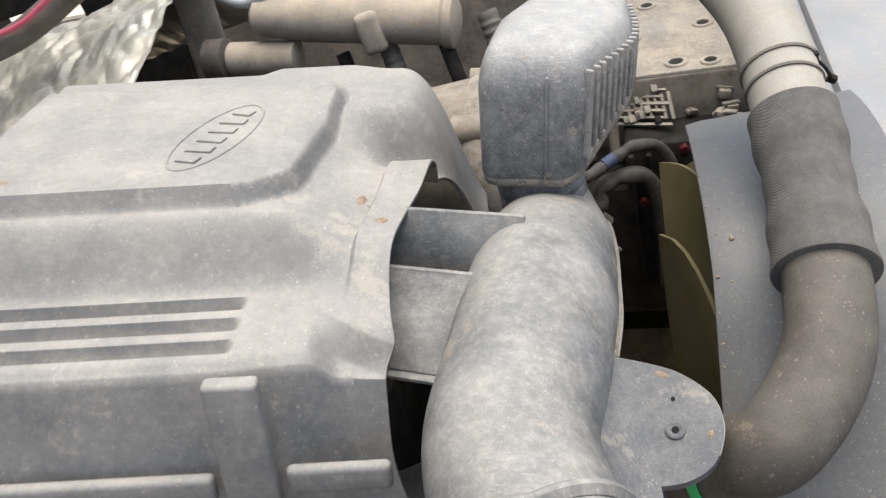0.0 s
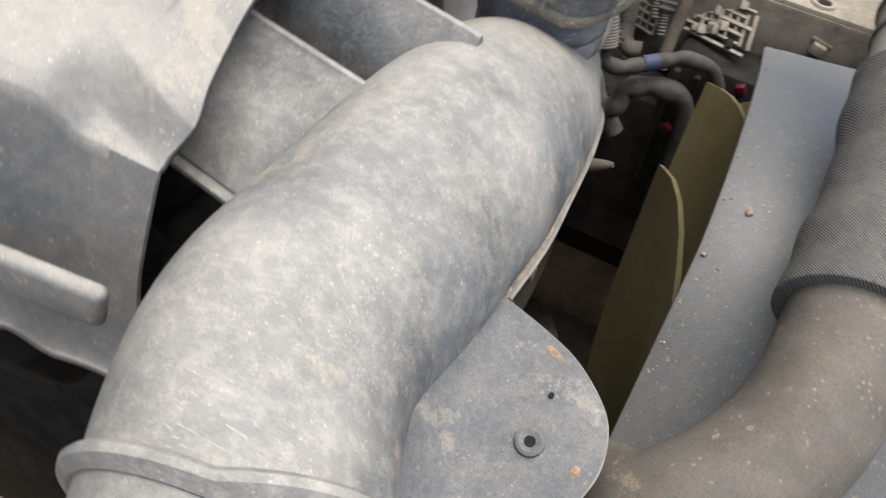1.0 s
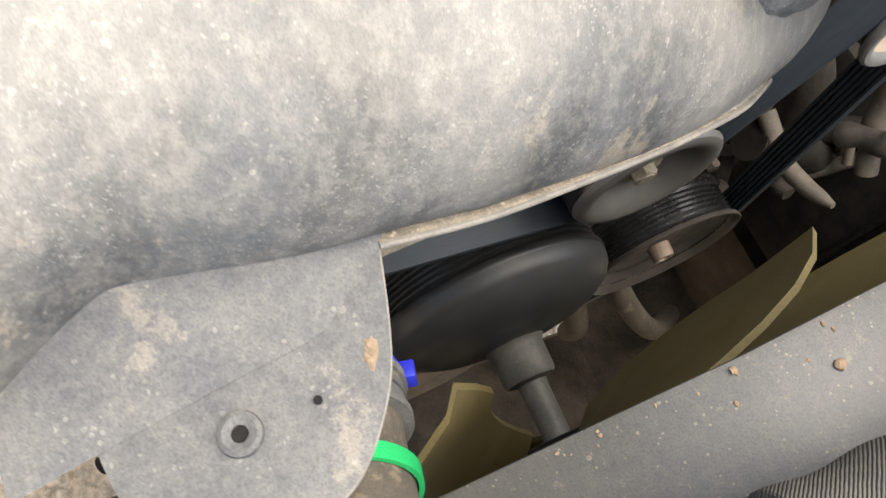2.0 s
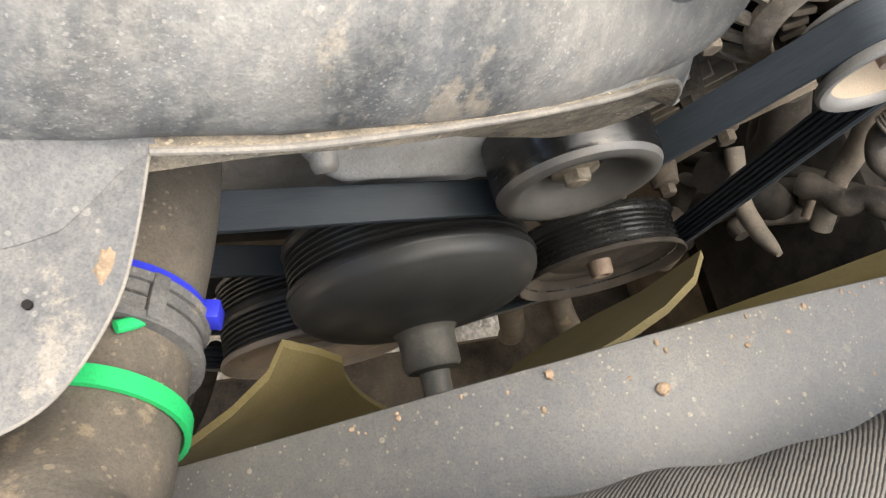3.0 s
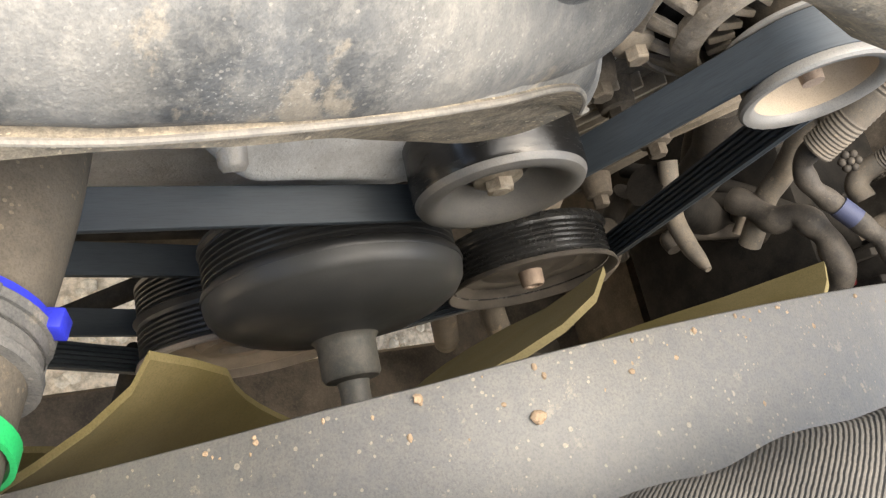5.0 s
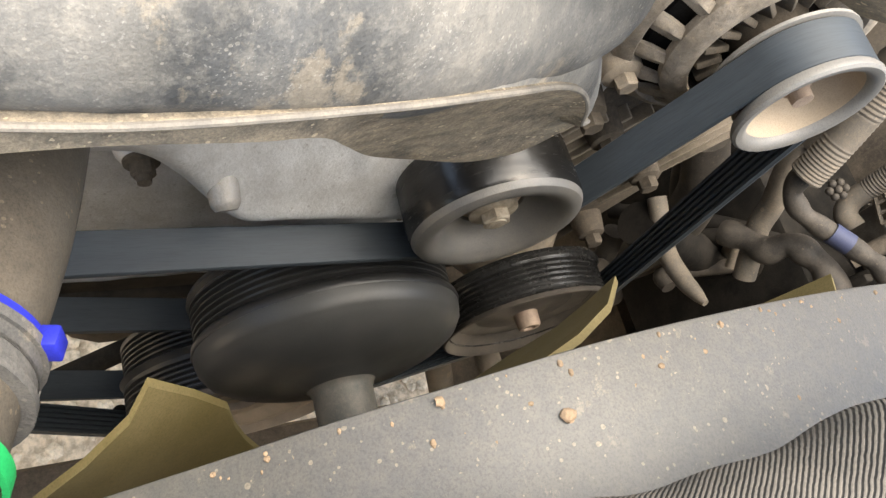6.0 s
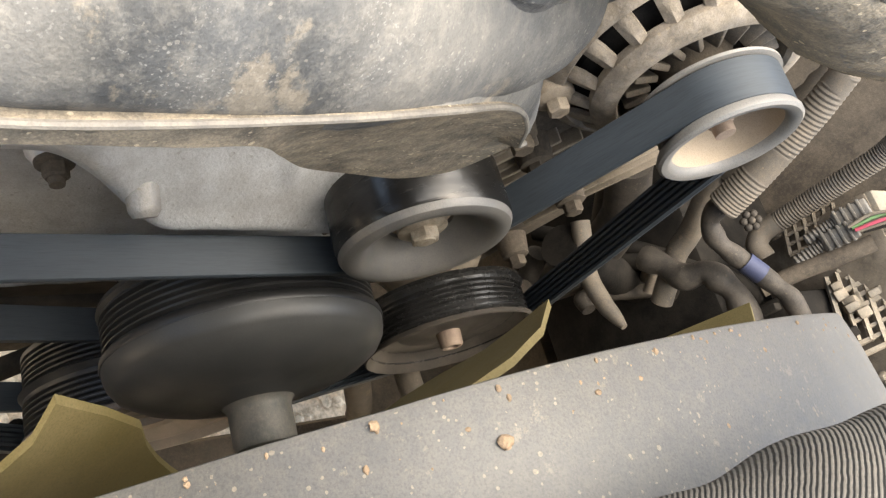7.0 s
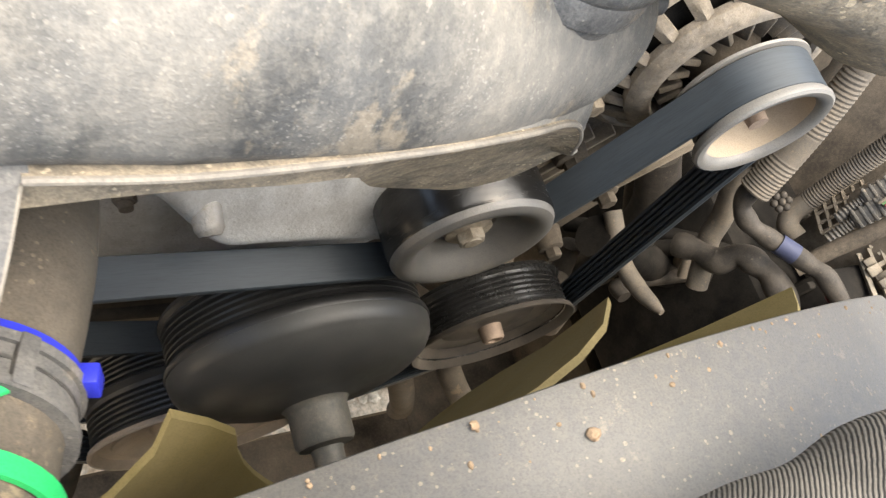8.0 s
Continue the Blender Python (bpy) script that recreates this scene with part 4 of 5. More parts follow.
# ---- air intake duct ----
DUCT = curve_points([(0.0825, -0.325, 1.1283), (0.0528, -0.290, 1.129), (0.0305, -0.257, 1.1325), (0.0171, -0.222, 1.139), (0.019, -0.185, 1.1437), (0.021, -0.145, 1.1475), (0.0205, -0.105, 1.1456), (0.0187, -0.060, 1.1428), (0.0137, -0.012, 1.1394)], 8)


SEAM = [(0.0580, -0.1675, 1.1400), (0.0595, -0.1440, 1.1425), (0.0580, -0.1195, 1.1435), (0.0570, -0.1050, 1.1447), (0.0556, -0.0920, 1.1452), (0.0515, -0.0706, 1.1442), (0.0435, -0.0508, 1.1365), (0.0360, -0.0331, 1.1250), (0.0322, -0.0214, 1.1133), (0.0290, -0.0135, 1.1012), (0.0258, -0.0072, 1.0975)]
UNDER = [(0.0580, -0.1690, 1.1300), (0.0552, -0.1451, 1.1290), (0.0540, -0.1201, 1.1285), (0.0510, -0.1044, 1.1255), (0.0400, -0.0898, 1.1050), (0.0275, -0.0708, 1.0800), (0.0240, -0.0507, 1.0720), (0.0225, -0.0348, 1.0680), (0.0203, -0.0202, 1.0670), (0.0210, -0.0116, 1.0740), (0.0252, -0.0066, 1.0968)]


def seam_x(y):
    """How far forward the seam runs at y."""
    for (x0, y0, z0), (x1, y1, z1) in zip(SEAM, SEAM[1:]):
        if y0 <= y <= y1:
            return x0 + (x1 - x0) * (y - y0) / (y1 - y0)
    return SEAM[0][0]


def duct_loop(i, grow=0.0, shift=0.0, skew=0.0):
    """The duct's section at point i of its line."""
    k = len(DUCT)
    p = DUCT[i]
    d = (DUCT[min(i + 1, k - 1)] - DUCT[max(i - 1, 0)]).normalized()
    side = d.cross(Vector((0, 0, 1))).normalized()
    up = side.cross(d)
    f = smoothstep(-0.16, -0.02, p.y)
    rx, rz = 0.0372 - 0.010 * f, 0.0442 - 0.008 * f
    reach = (seam_x(p.y) + 0.0002 - p.x - rx) * smoothstep(-0.195, -0.168, p.y) * smoothstep(-0.050, -0.085, p.y)
    e = max(0.10, max(0.0, 1 - (max(0.0, p.y + 0.085) / 0.0635) ** 2.5) ** (1 / 2.3))
    lift = 0.010 * (1 - e)
    out = []
    for j in range(64):
        a = math.tau * j / 64
        c, q = math.cos(a), math.sin(a)
        ez = e if q < 0 else e ** 0.85 * (1 - 0.29 * smoothstep(-0.112, -0.062, p.y))
        tuck = 1 - 0.16 * smoothstep(0.0, 0.35, -q) * (c > 0) * smoothstep(-0.195, -0.168, p.y)
        out.append(p + d * (shift + skew * max(0.0, -c)) + side * ((rx + reach * (c > 0)) * e * tuck + grow) * c + up * (lift + (rz * ez + grow) * q))
    return out


def lug_height(y):
    """The lug slopes down away from the engine's far side."""
    return 1.1405 + 0.27 * (y + 0.167)


def air_duct():
    t = thing("air_intake_duct", "dusty black plastic air intake duct with a mounting lug", "air duct")
    bm = B()
    rings(bm, [duct_loop(i) for i in range(len(DUCT))])
    part("body", bm, M_DUCT, t, smooth=60)
    # parting seam: a pale-edged flange along the lower front side
    line, low = curve_points(SEAM, 8), curve_points(UNDER, 8)
    bm = B()
    loops = []
    for p, q in zip(line, low):
        back = Vector((-0.020, 0.004, -0.002))
        loops.append([p + back, p + Vector((-0.002, 0, 0.0002)), p + Vector((0.0004, 0, 0.0010)), p + Vector((0.0016, 0, 0.0004)), p + Vector((0.0010, 0, -0.0012)), p.lerp(q, 0.25) - Vector((0.0022, 0, 0)), p.lerp(q, 0.7) - Vector((0.0012, 0, 0)), q, q + back * 1.2])
    rings(bm, loops)
    part("lower_half", bm, M_UNDER, t, "moulded lower half under the seam")
    # shoulder: the body's skin curving down to the seam
    bm = B()
    loops = []
    for p in (q for q in line if q.y > -0.095):
        g = smoothstep(-0.090, -0.035, p.y)
        top, mid = p + Vector((-0.014 - 0.008 * g, -0.012 * g, 0.004 + 0.028 * g)), p + Vector((-0.0040 + 0.003 * g, -0.002 * g, 0.002 + 0.016 * g))
        curve = [top * (1 - f) ** 2 + mid * 2 * f * (1 - f) + (p + Vector((0, 0, 0.0006))) * f * f for f in (0, 0.15, 0.3, 0.45, 0.6, 0.75, 0.9, 1)]
        loops.append(curve + [p + Vector((-0.006, 0, 0.0)), top - Vector((0.006, 0, 0.004))])
    rings(bm, loops)
    part("shoulder", bm, M_DUCT, t, "shoulder curving down to the seam", smooth=60)
    part("seam_edge", sweep(B(), [(x + 0.0010, y, z + 0.0004) for x, y, z in SEAM], 0.0008, 8, 8), M_EDGE, t, "pale moulding edge")
    bm = B()
    rings(bm, [duct_loop(14, g, h, 0.016) for h, g in ((0.0028, 0.0), (0.0025, 0.0020), (0.0012, 0.0034), (-0.0008, 0.0034), (-0.002, 0.0022), (-0.0035, 0.0008), (-0.0035, 0.0))])
    part("collar", bm, M_DUCT, t)
    # lug with its raised grommet
    rim = [(p.x, p.y) for p in curve_points([(0.0580, -0.1675, 0), (0.0730, -0.1713, 0), (0.0838, -0.1752, 0), (0.0935, -0.1818, 0), (0.0990, -0.1882, 0), (0.1016, -0.1970, 0), (0.1010, -0.2055, 0), (0.0968, -0.2160, 0), (0.0860, -0.2232, 0), (0.0716, -0.2256, 0)], 5)]
    out = [(0.040, -0.168), *rim, (0.040, -0.230)]
    bm = B()
    tops = [[(x, y, lug_height(y) + h) for x, y in out] for h in (0.0, -0.0032)]
    rings(bm, tops)
    part("lug", bm, M_LUG, t, "flat rounded mounting lug")
    part("lug_edge", sweep(B(), [(x, y, lug_height(y) - 0.0006) for x, y in rim[:34]], 0.0005, 8, straight=True), M_EDGE, t, "pale edge of the lug")
    bm = B()
    loops = []
    for i in range(15):
        f = i / 14
        y = -0.1665 - 0.074 * f
        x = 0.0525 + 0.008 * f ** 1.5
        z = lug_height(y)
        w = 0.35 + 0.65 * smoothstep(0.0, 0.25, f)
        prof = ((-0.016, 0.032), (-0.008, 0.022), (-0.002, 0.0125), (0.003, 0.0062), (0.009, 0.0022), (0.018, 0.0003), (-0.012, -0.006))
        loops.append([(x + u * (w if u > 0 else 1), y, z + (h * w if h > 0 else h)) for u, h in prof])
    rings(bm, loops)
    part("gusset", bm, M_LUG, t, smooth=70)
    tilt = pose(0.0825, -0.2020, lug_height(-0.2020), math.degrees(math.atan(0.27)), 0, 0)
    bm = B()
    lathe(bm, [(-0.001, 0.0044), (0.0012, 0.0040), (0.0016, 0.0031), (0.0010, 0.0016), (-0.0025, 0.0014)], (0, 0, 0), 28, "Z")
    bmesh.ops.transform(bm, matrix=tilt, verts=bm.verts)
    part("grommet", bm, M_LUG, t, "raised hollow grommet")
    # black discs paint the shade inside the two screw holes
    bm = B()
    hole_shade(bm, (0, 0, -0.0007), 0.0014)
    hole_shade(bm, (-0.0003, 0.0146, -0.0006), 0.0008)
    bmesh.ops.transform(bm, matrix=tilt, verts=bm.verts)
    part("grommet_hole", bm, M_BLACK, t, "black disc for the shade inside the screw hole")
    # two stepped runners to the throttle under the cover, the nearer one flanged below
    for (y0, z0), (y1, z1), flange in (((-0.1200, 1.1955), (-0.131, 1.158), 0), ((-0.1500, 1.1820), (-0.186, 1.150), 1)):
        bm = B()
        sec = [(y0 + 0.010, z0 - 0.020), (y0 + 0.0016, z0), (y0, z0 - 0.0004), (y0 - 0.0010, z0 - 0.002)]
        sec += [(y0 + (y1 - y0) * f - 0.004 * math.sin(math.pi * f), z0 + (z1 - z0) * f) for f in (0.25, 0.5, 0.75, 1.0)] + [(y1 + 0.012, z1 - 0.002)]
        rings(bm, [[(x, y - 0.16 * (x + 0.02), z - 0.06 * (x + 0.02)) for y, z in sec] for x in (-0.085, -0.05, -0.02, 0.020)])
        runner = part("runner", bm, M_DUCT, t)
        if flange:
            bm = B()
            block(bm, (0.075, 0.010, 0.0035), pose(-0.046, y1 + 0.006, z1 - 0.001, 12, 3, -9), 0.001)
            part("flange", bm, M_DUCT, runner, "thin flange along the lower edge")


air_duct()


def smear(label, height, points, group):
    """Thin dried mud: an uneven patch lying on the surface height(u, v), as a world point."""
    rnd = random.Random(len(label))
    for u, v, s, stretch, turn in points:
        bm = B()
        mid = bm.verts.new(height(u, v, 0.0006))
        inner, outer = [], []
        for k in range(14):
            a = math.tau * k / 14
            r = s * rnd.uniform(0.6, 1.15)
            e = Vector((math.cos(a) * stretch, math.sin(a) / stretch, 0)) * r
            e.rotate(Matrix.Rotation(radians(turn), 3, "Z"))
            inner.append(bm.verts.new(height(u + 0.55 * e.x, v + 0.55 * e.y, 0.0006)))
            outer.append(bm.verts.new(height(u + e.x, v + e.y, -0.0003)))
        for k in range(14):
            m = (k + 1) % 14
            bm.faces.new((mid, inner[k], inner[m]))
            bm.faces.new((inner[k], outer[k], outer[m], inner[m]))
        tagged(part("mud_smear", bm, M_CRUMB, smooth=60), label, "mud smear", group)


smear("dried tan mud smear on the mounting lug", lambda u, v, h: Vector((u, v, lug_height(v) + h)), ((0.0780, -0.1765, 0.0030, 1.7, -20), (0.0965, -0.2035, 0.0022, 1.2, 70)), "mud smears on the lug")
smear("dried tan mud smear on the engine cover", lambda u, v, h: COVER @ Vector((u, v, cover_height(u, v) + h)), ((-0.0125, 0.015, 0.0050, 1.7, 80), (-0.0012, -0.011, 0.0042, 1.1, 0), (-0.18, 0.0, 0.004, 1.4, 10)), "mud smears on the cover")


def resonator():
    t = thing("resonator_box", "dusty black plastic resonator box with a ribbed side", "resonator box")
    lean = pose(0.0210, -0.0421, 1.1794, -6.2, 9.2, 0.9) @ Matrix.Diagonal((0.95, 0.95, 0.95, 1))

    def rise(x):
        """The bottom climbs towards the ribbed side."""
        return 0.022 * smoothstep(0.008, 0.046, x)

    def sag(y):
        """The far end hangs lower."""
        return 0.008 * smoothstep(0.008, 0.040, y)

    def outline(g, rad):
        """The box's plan, shrunk by g, with rounded corners."""
        corners = [(-0.032, -0.054), (0.022, -0.054), (0.0385, -0.014), (0.0450, 0.006), (0.0460, 0.030), (0.0420, 0.078), (-0.012, 0.078), (-0.034, 0.02)]
        pts = []
        k = len(corners)
        cc = Vector((0.008, 0.01))
        for i in range(k):
            p, q, r = (Vector(corners[(i + e) % k]) for e in (-1, 0, 1))
            u, v = (p - q).normalized(), (r - q).normalized()
            for s in range(5):
                f = s / 4
                a = q + u * rad * (1 - f)
                b = q + v * rad * f
                e = (a * (1 - f) + b * f) * 0.5 + (q + u * rad * (1 - f) ** 2 + v * rad * f ** 2) * 0.5
                e = e + (cc - e).normalized() * g
                pts.append((e.x, e.y))
        return pts

    bm = B()
    loops = []
    for z, g in ((0.000, 0.012), (0.002, 0.004), (0.005, 0.0015), (0.009, 0.0), (0.055, -0.001), (0.064, 0.001), (0.071, 0.005), (0.0755, 0.011), (0.078, 0.020), (0.079, 0.036)):
        loops.append([lean @ Vector((x, y, max(z, z + rise(x) * (1 - z / 0.06)) - sag(y) * max(0.0, 1 - z / 0.05))) for x, y in outline(g, 0.010)])
    rings(bm, loops)
    part("body", bm, M_BOX, t, smooth=50)
    # narrow ribs down the slanting front side, from the lip up to the rounded top
    side = [p for p in curve_points([(0.0235, -0.0500, 0), (0.0385, -0.0140, 0), (0.0446, 0.0060, 0), (0.0458, 0.0300, 0), (0.0425, 0.0740, 0)], 60)]
    gone, stations = 0.0, []
    for p, q in zip(side, side[1:]):
        gone += (q - p).length
        if gone >= 0.0074 * len(stations):
            stations.append((p, math.degrees(math.atan2(q.y - p.y, q.x - p.x))))
    for p, turn in stations:
        low = rise(p.x) - sag(p.y) + 0.0105 * (1 + 0.9 * smoothstep(-0.02, 0.04, p.y))
        bm = B()
        block(bm, (0.0026, 0.0046, 0.0655 - low), lean @ pose(p.x, p.y, (0.0655 + low) / 2, 0, 0, turn), 0.0010, 3)
        part("rib", bm, M_RIB, t)
    bm = B()
    loops = []
    for z, g in ((-0.0005, 0.020), (-0.0010, 0.010), (0.0010, 0.0025), (0.0045, -0.0008), (0.0085, -0.0016), (0.0112, -0.0012), (0.0120, 0.0006)):
        loops.append([lean @ Vector((x, y, z * (1 + 0.9 * smoothstep(-0.02, 0.04, y)) + rise(x) - sag(y))) for (x, y), (u, v) in zip(outline(g, 0.010), outline(max(g, 0.0012), 0.010)) for x, y in [(x, y) if y > -0.034 or x > 0.024 else (u, v)]])
    rings(bm, loops)
    part("bottom_lip", bm, M_LIP, t, "rounded lower lip", smooth=60)
    bm = B()
    block(bm, (0.0012, 0.0016, 0.058), lean @ pose(0.003, -0.0552, 0.034), 0.0004)
    part("mould_line", bm, M_BOX, t)
    bm = B()
    lathe(bm, [(1.150, 0.0205), (1.1640, 0.0222), (1.1655, 0.0238), (1.1685, 0.0238), (1.1715, 0.0230), (1.1730, 0.0240), (1.1755, 0.0240), (1.1775, 0.0230), (1.205, 0.0230)], (0.0185, -0.0640, 0), 56, "Z")
    part("neck", bm, M_BOX, t)


resonator()


# ---- far side of the bay, seen past the pulleys ----
def conduit(name, label, pts, r, mat, wave=0.0, sub=10, category="hose"):
    ob = part(name, sweep(B(), pts, r, 16, sub, wave), mat)
    return tagged(ob, label, category)


def wiring():
    conduit("conduit", "grey-brown corrugated wiring conduit below the alternator", [(-0.0500, 0.2720, 1.0790), (-0.0408, 0.2727, 1.0529), (-0.0325, 0.2703, 1.0289), (-0.0232, 0.2655, 1.0024), (-0.0170, 0.2614, 0.9817)], lambda f: 0.0085 + 0.0022 * f, M_GREYWIRE, 0.00025, 18)
    conduit("hose", "dark dusty rubber pipe with a bend", [(-0.0204, 0.2638, 0.9800), (-0.0147, 0.2652, 0.9672), (-0.0039, 0.2714, 0.9619), (0.0065, 0.2808, 0.9622), (0.0181, 0.2915, 0.9648), (0.0319, 0.3023, 0.9675), (0.0451, 0.3116, 0.9691), (0.0700, 0.3260, 0.9560), (0.0860, 0.3350, 0.9000), (0.0880, 0.3350, 0.8000)], lambda f: 0.0064 + 0.0006 * math.sin(40 * f), M_DARKHOSE, sub=14)
    tape = sweep(B(), [(0.0135, 0.2874, 0.9639), (0.0188, 0.2918, 0.9650), (0.0239, 0.2961, 0.9661)], 0.0071, 16, 4)
    tagged(part("tape", tape, M_TAPE), "faded blue tape wrapped round the pipe", "tape")
    conduit("conduit", "straight grey corrugated conduit with wires", [(-0.0450, 0.3800, 1.0900), (-0.0376, 0.3818, 1.0548), (-0.0328, 0.3859, 1.0321), (-0.0300, 0.3850, 1.0013), (-0.0278, 0.3827, 0.9710), (-0.0245, 0.3789, 0.9403)], 0.0078, M_GREYWIRE, 0.0003, 26)
    conduit("hose", "dusty elbow at the end of the conduit", [(-0.0251, 0.3795, 0.9440), (-0.0222, 0.3748, 0.9320), (-0.0150, 0.3729, 0.9254), (-0.0044, 0.3756, 0.9254)], 0.0082, M_GREYWIRE)
    conduit("hose", "grimy black hose curling behind the pulley", [(-0.0200, 0.2740, 0.9000), (-0.0098, 0.2773, 0.9104), (0.0042, 0.2822, 0.9199), (0.0073, 0.2869, 0.9341), (0.0182, 0.2936, 0.9398), (0.0330, 0.2984, 0.9420), (0.0560, 0.3060, 0.9320), (0.0680, 0.3120, 0.8800), (0.0660, 0.3120, 0.7800)], lambda f: 0.0088 + 0.0010 * math.sin(31 * f), M_DARKHOSE, sub=14)
    conduit("hose", "dusty brown hose running down behind the belt", [(-0.0460, 0.2840, 0.9760), (-0.0341, 0.2863, 0.9526), (-0.0227, 0.2895, 0.9329), (-0.0153, 0.2881, 0.9185), (-0.0060, 0.2889, 0.9071), (0.0099, 0.2913, 0.8876)], 0.0080, M_GREYWIRE)
    conduit("rod", "dirty brown rod under the wiring plugs", [(0.0231, 0.3399, 0.9347), (0.0210, 0.3533, 0.9582), (0.0211, 0.3651, 0.9805), (0.0204, 0.3757, 1.0029)], 0.0060, M_MUD, category="rod")
    t = thing("fastener", "dusty grey scalloped plastic fastener", "fastener", at=(-0.0234, 0.3373, 0.9502))
    out = Vector((0.34, -0.57, 0.74))
    side, up = out.cross(Vector((0, 0, 1))).normalized(), Vector()
    up = side.cross(out)
    for k in range(7):
        bm = B()
        a = math.tau * k / 6
        c = Vector((-0.0234, 0.3373, 0.9502)) + (0.0052 * (math.cos(a) * side + math.sin(a) * up) if k < 6 else out * 0.001)
        bmesh.ops.create_icosphere(bm, subdivisions=2, radius=0.0030, matrix=Matrix.Translation(c))
        part("petal" if k < 6 else "core", bm, M_DARKHOSE, t)
    # comb-like bracket behind the plugs
    t = thing("wiring_bracket", "dirty brown lattice bracket holding the wiring", "bracket")
    o, u, v = Vector((-0.0217, 0.3871, 0.9431)), Vector((-0.0030, 0.0165, 0.0325)), Vector((0.0206, 0.0020, -0.0060))
    for k in range(6):
        part("bar", sweep(B(), [o + u * k / 5, o + u * k / 5 + v], 0.0019, 4, straight=True), M_DIRT, t)
    for k in range(4):
        part("crossbar", sweep(B(), [o + v * k / 3, o + v * k / 3 + u], 0.0016, 4, straight=True), M_DIRT, t)
    # two grey plugs with their wires
    for k, shift in enumerate((Vector((0, 0, 0)), Vector((-0.011, 0.004, 0.012)))):
        t = thing("wiring_plug", "grey ribbed wiring plug with a tail", "wiring plug", "plugs beside the bracket")
        c, d = Vector((0.0044, 0.3839, 0.9799)) + shift, Vector((-0.005, 0.028, 0.085)).normalized()
        turn = d.to_track_quat("X", "Z").to_matrix().to_4x4()
        turn.translation = c
        bm = B()
        block(bm, (0.024, 0.013, 0.011), turn, 0.0015)
        part("body", bm, M_PLUG, t)
        for r in range(4):
            bm = B()
            block(bm, (0.0022, 0.0150, 0.013), turn @ pose(-0.009 + 0.0055 * r, 0, 0), 0.0006)
            part("rib", bm, M_PLUG, t)
        part("tail", sweep(B(), [c - d * 0.012, c - d * 0.022 + Vector((0.001, 0, 0)), c - d * 0.034 + Vector((0.003, -0.001, 0))], 0.0042, 12, 8, 0.0005), M_PLUG, t)
    for k, mat in enumerate((M_CLIP, M_GREENWIRE, M_CLIP, M_PINK, M_CLIP, M_BLACK)):
        e = Vector((0.0013 * k, 0.0018 * (k % 3), 0.0012 * k))
        conduit("wire", "thin loose wire leaving the plug", [Vector((0.0029, 0.3779, 0.9906)) + e, Vector((0.0005, 0.383, 1.0039)) + e * 1.8, Vector((0.0025, 0.3877, 1.0137)) + e * 2, Vector((0.0060, 0.395, 1.0300)) + e * 2.4], 0.0012, mat, category="wire")
    conduit("pipe", "dusty grey alloy pipe beside the belt", [(-0.06, 0.25, 0.878), (-0.024, 0.25, 0.868), (0.0, 0.25, 0.872), (0.014, 0.25, 0.878), (0.024, 0.25, 0.883)], lambda f: 0.0072 - 0.0048 * f ** 3, M_GREYWIRE)
    t = thing("side_apron", "dirty brown sheet metal apron beside the engine", "panel", kind="structure")
    bm = B()
    block(bm, (0.50, 0.012, 0.46), pose(-0.285, 0.46, 0.88, -14, 0, 0), 0.003)
    block(bm, (0.40, 0.10, 0.012), pose(-0.26, 0.43, 0.86, 25, 0, 0), 0.003)
    part("sheet", bm, M_MUD, t)
    rnd = random.Random(31)
    for k in range(9):
        y, z, x = rnd.uniform(0.26, 0.40), rnd.uniform(0.80, 0.93), rnd.uniform(-0.10, -0.01)
        p = [Vector((x, y, z))]
        for s in range(3):
            p.append(p[-1] + Vector((rnd.uniform(-0.02, 0.03), rnd.uniform(0.0, 0.04), rnd.uniform(-0.04, 0.02))))
        conduit("hose", "dirty brown hose among the clutter beside the pump", p, rnd.choice((0.004, 0.006, 0.009)), rnd.choice((M_DARKHOSE, M_GREYWIRE, M_DARKHOSE)), category="hose")
    conduit("hose", "grimy black hose behind the power steering pump", [(-0.05, 0.24, 0.86), (-0.03, 0.33, 0.83), (-0.03, 0.43, 0.80), (-0.05, 0.56, 0.74)], 0.016, M_BLACK)
    conduit("hose", "dusty dark hose beside the pump", [(-0.08, 0.26, 0.93), (-0.06, 0.29, 0.88), (-0.05, 0.30, 0.80), (-0.08, 0.31, 0.68)], 0.017, M_DARKHOSE)
    conduit("conduit", "grey corrugated conduit beside the pulley", [(-0.04, 0.245, 0.80), (-0.03, 0.275, 0.76), (-0.03, 0.30, 0.71)], 0.010, M_GREYWIRE, 0.0007, 24)
    conduit("hose", "dusty black hose below the pulleys", [(-0.06, 0.12, 0.74), (-0.02, 0.15, 0.68), (-0.01, 0.19, 0.60), (-0.03, 0.25, 0.48)], 0.012, M_HOSE)
    conduit("hose", "dusty grey hose below the pulleys", [(-0.05, 0.17, 0.73), (0.0, 0.20, 0.68), (0.02, 0.27, 0.60), (0.0, 0.36, 0.52)], 0.011, M_HOSE)
    conduit("pipe", "thin dark pipe running down beside the pulley", [(-0.03, -0.09, 0.62), (0.0, -0.10, 0.52), (0.03, -0.12, 0.42), (0.04, -0.13, 0.36)], 0.007, M_BLACK)
    conduit("pipe", "dull steel pipe end below the pulley", [(0.015, -0.11, 0.46), (0.036, -0.125, 0.39)], 0.010, M_GREYWIRE)


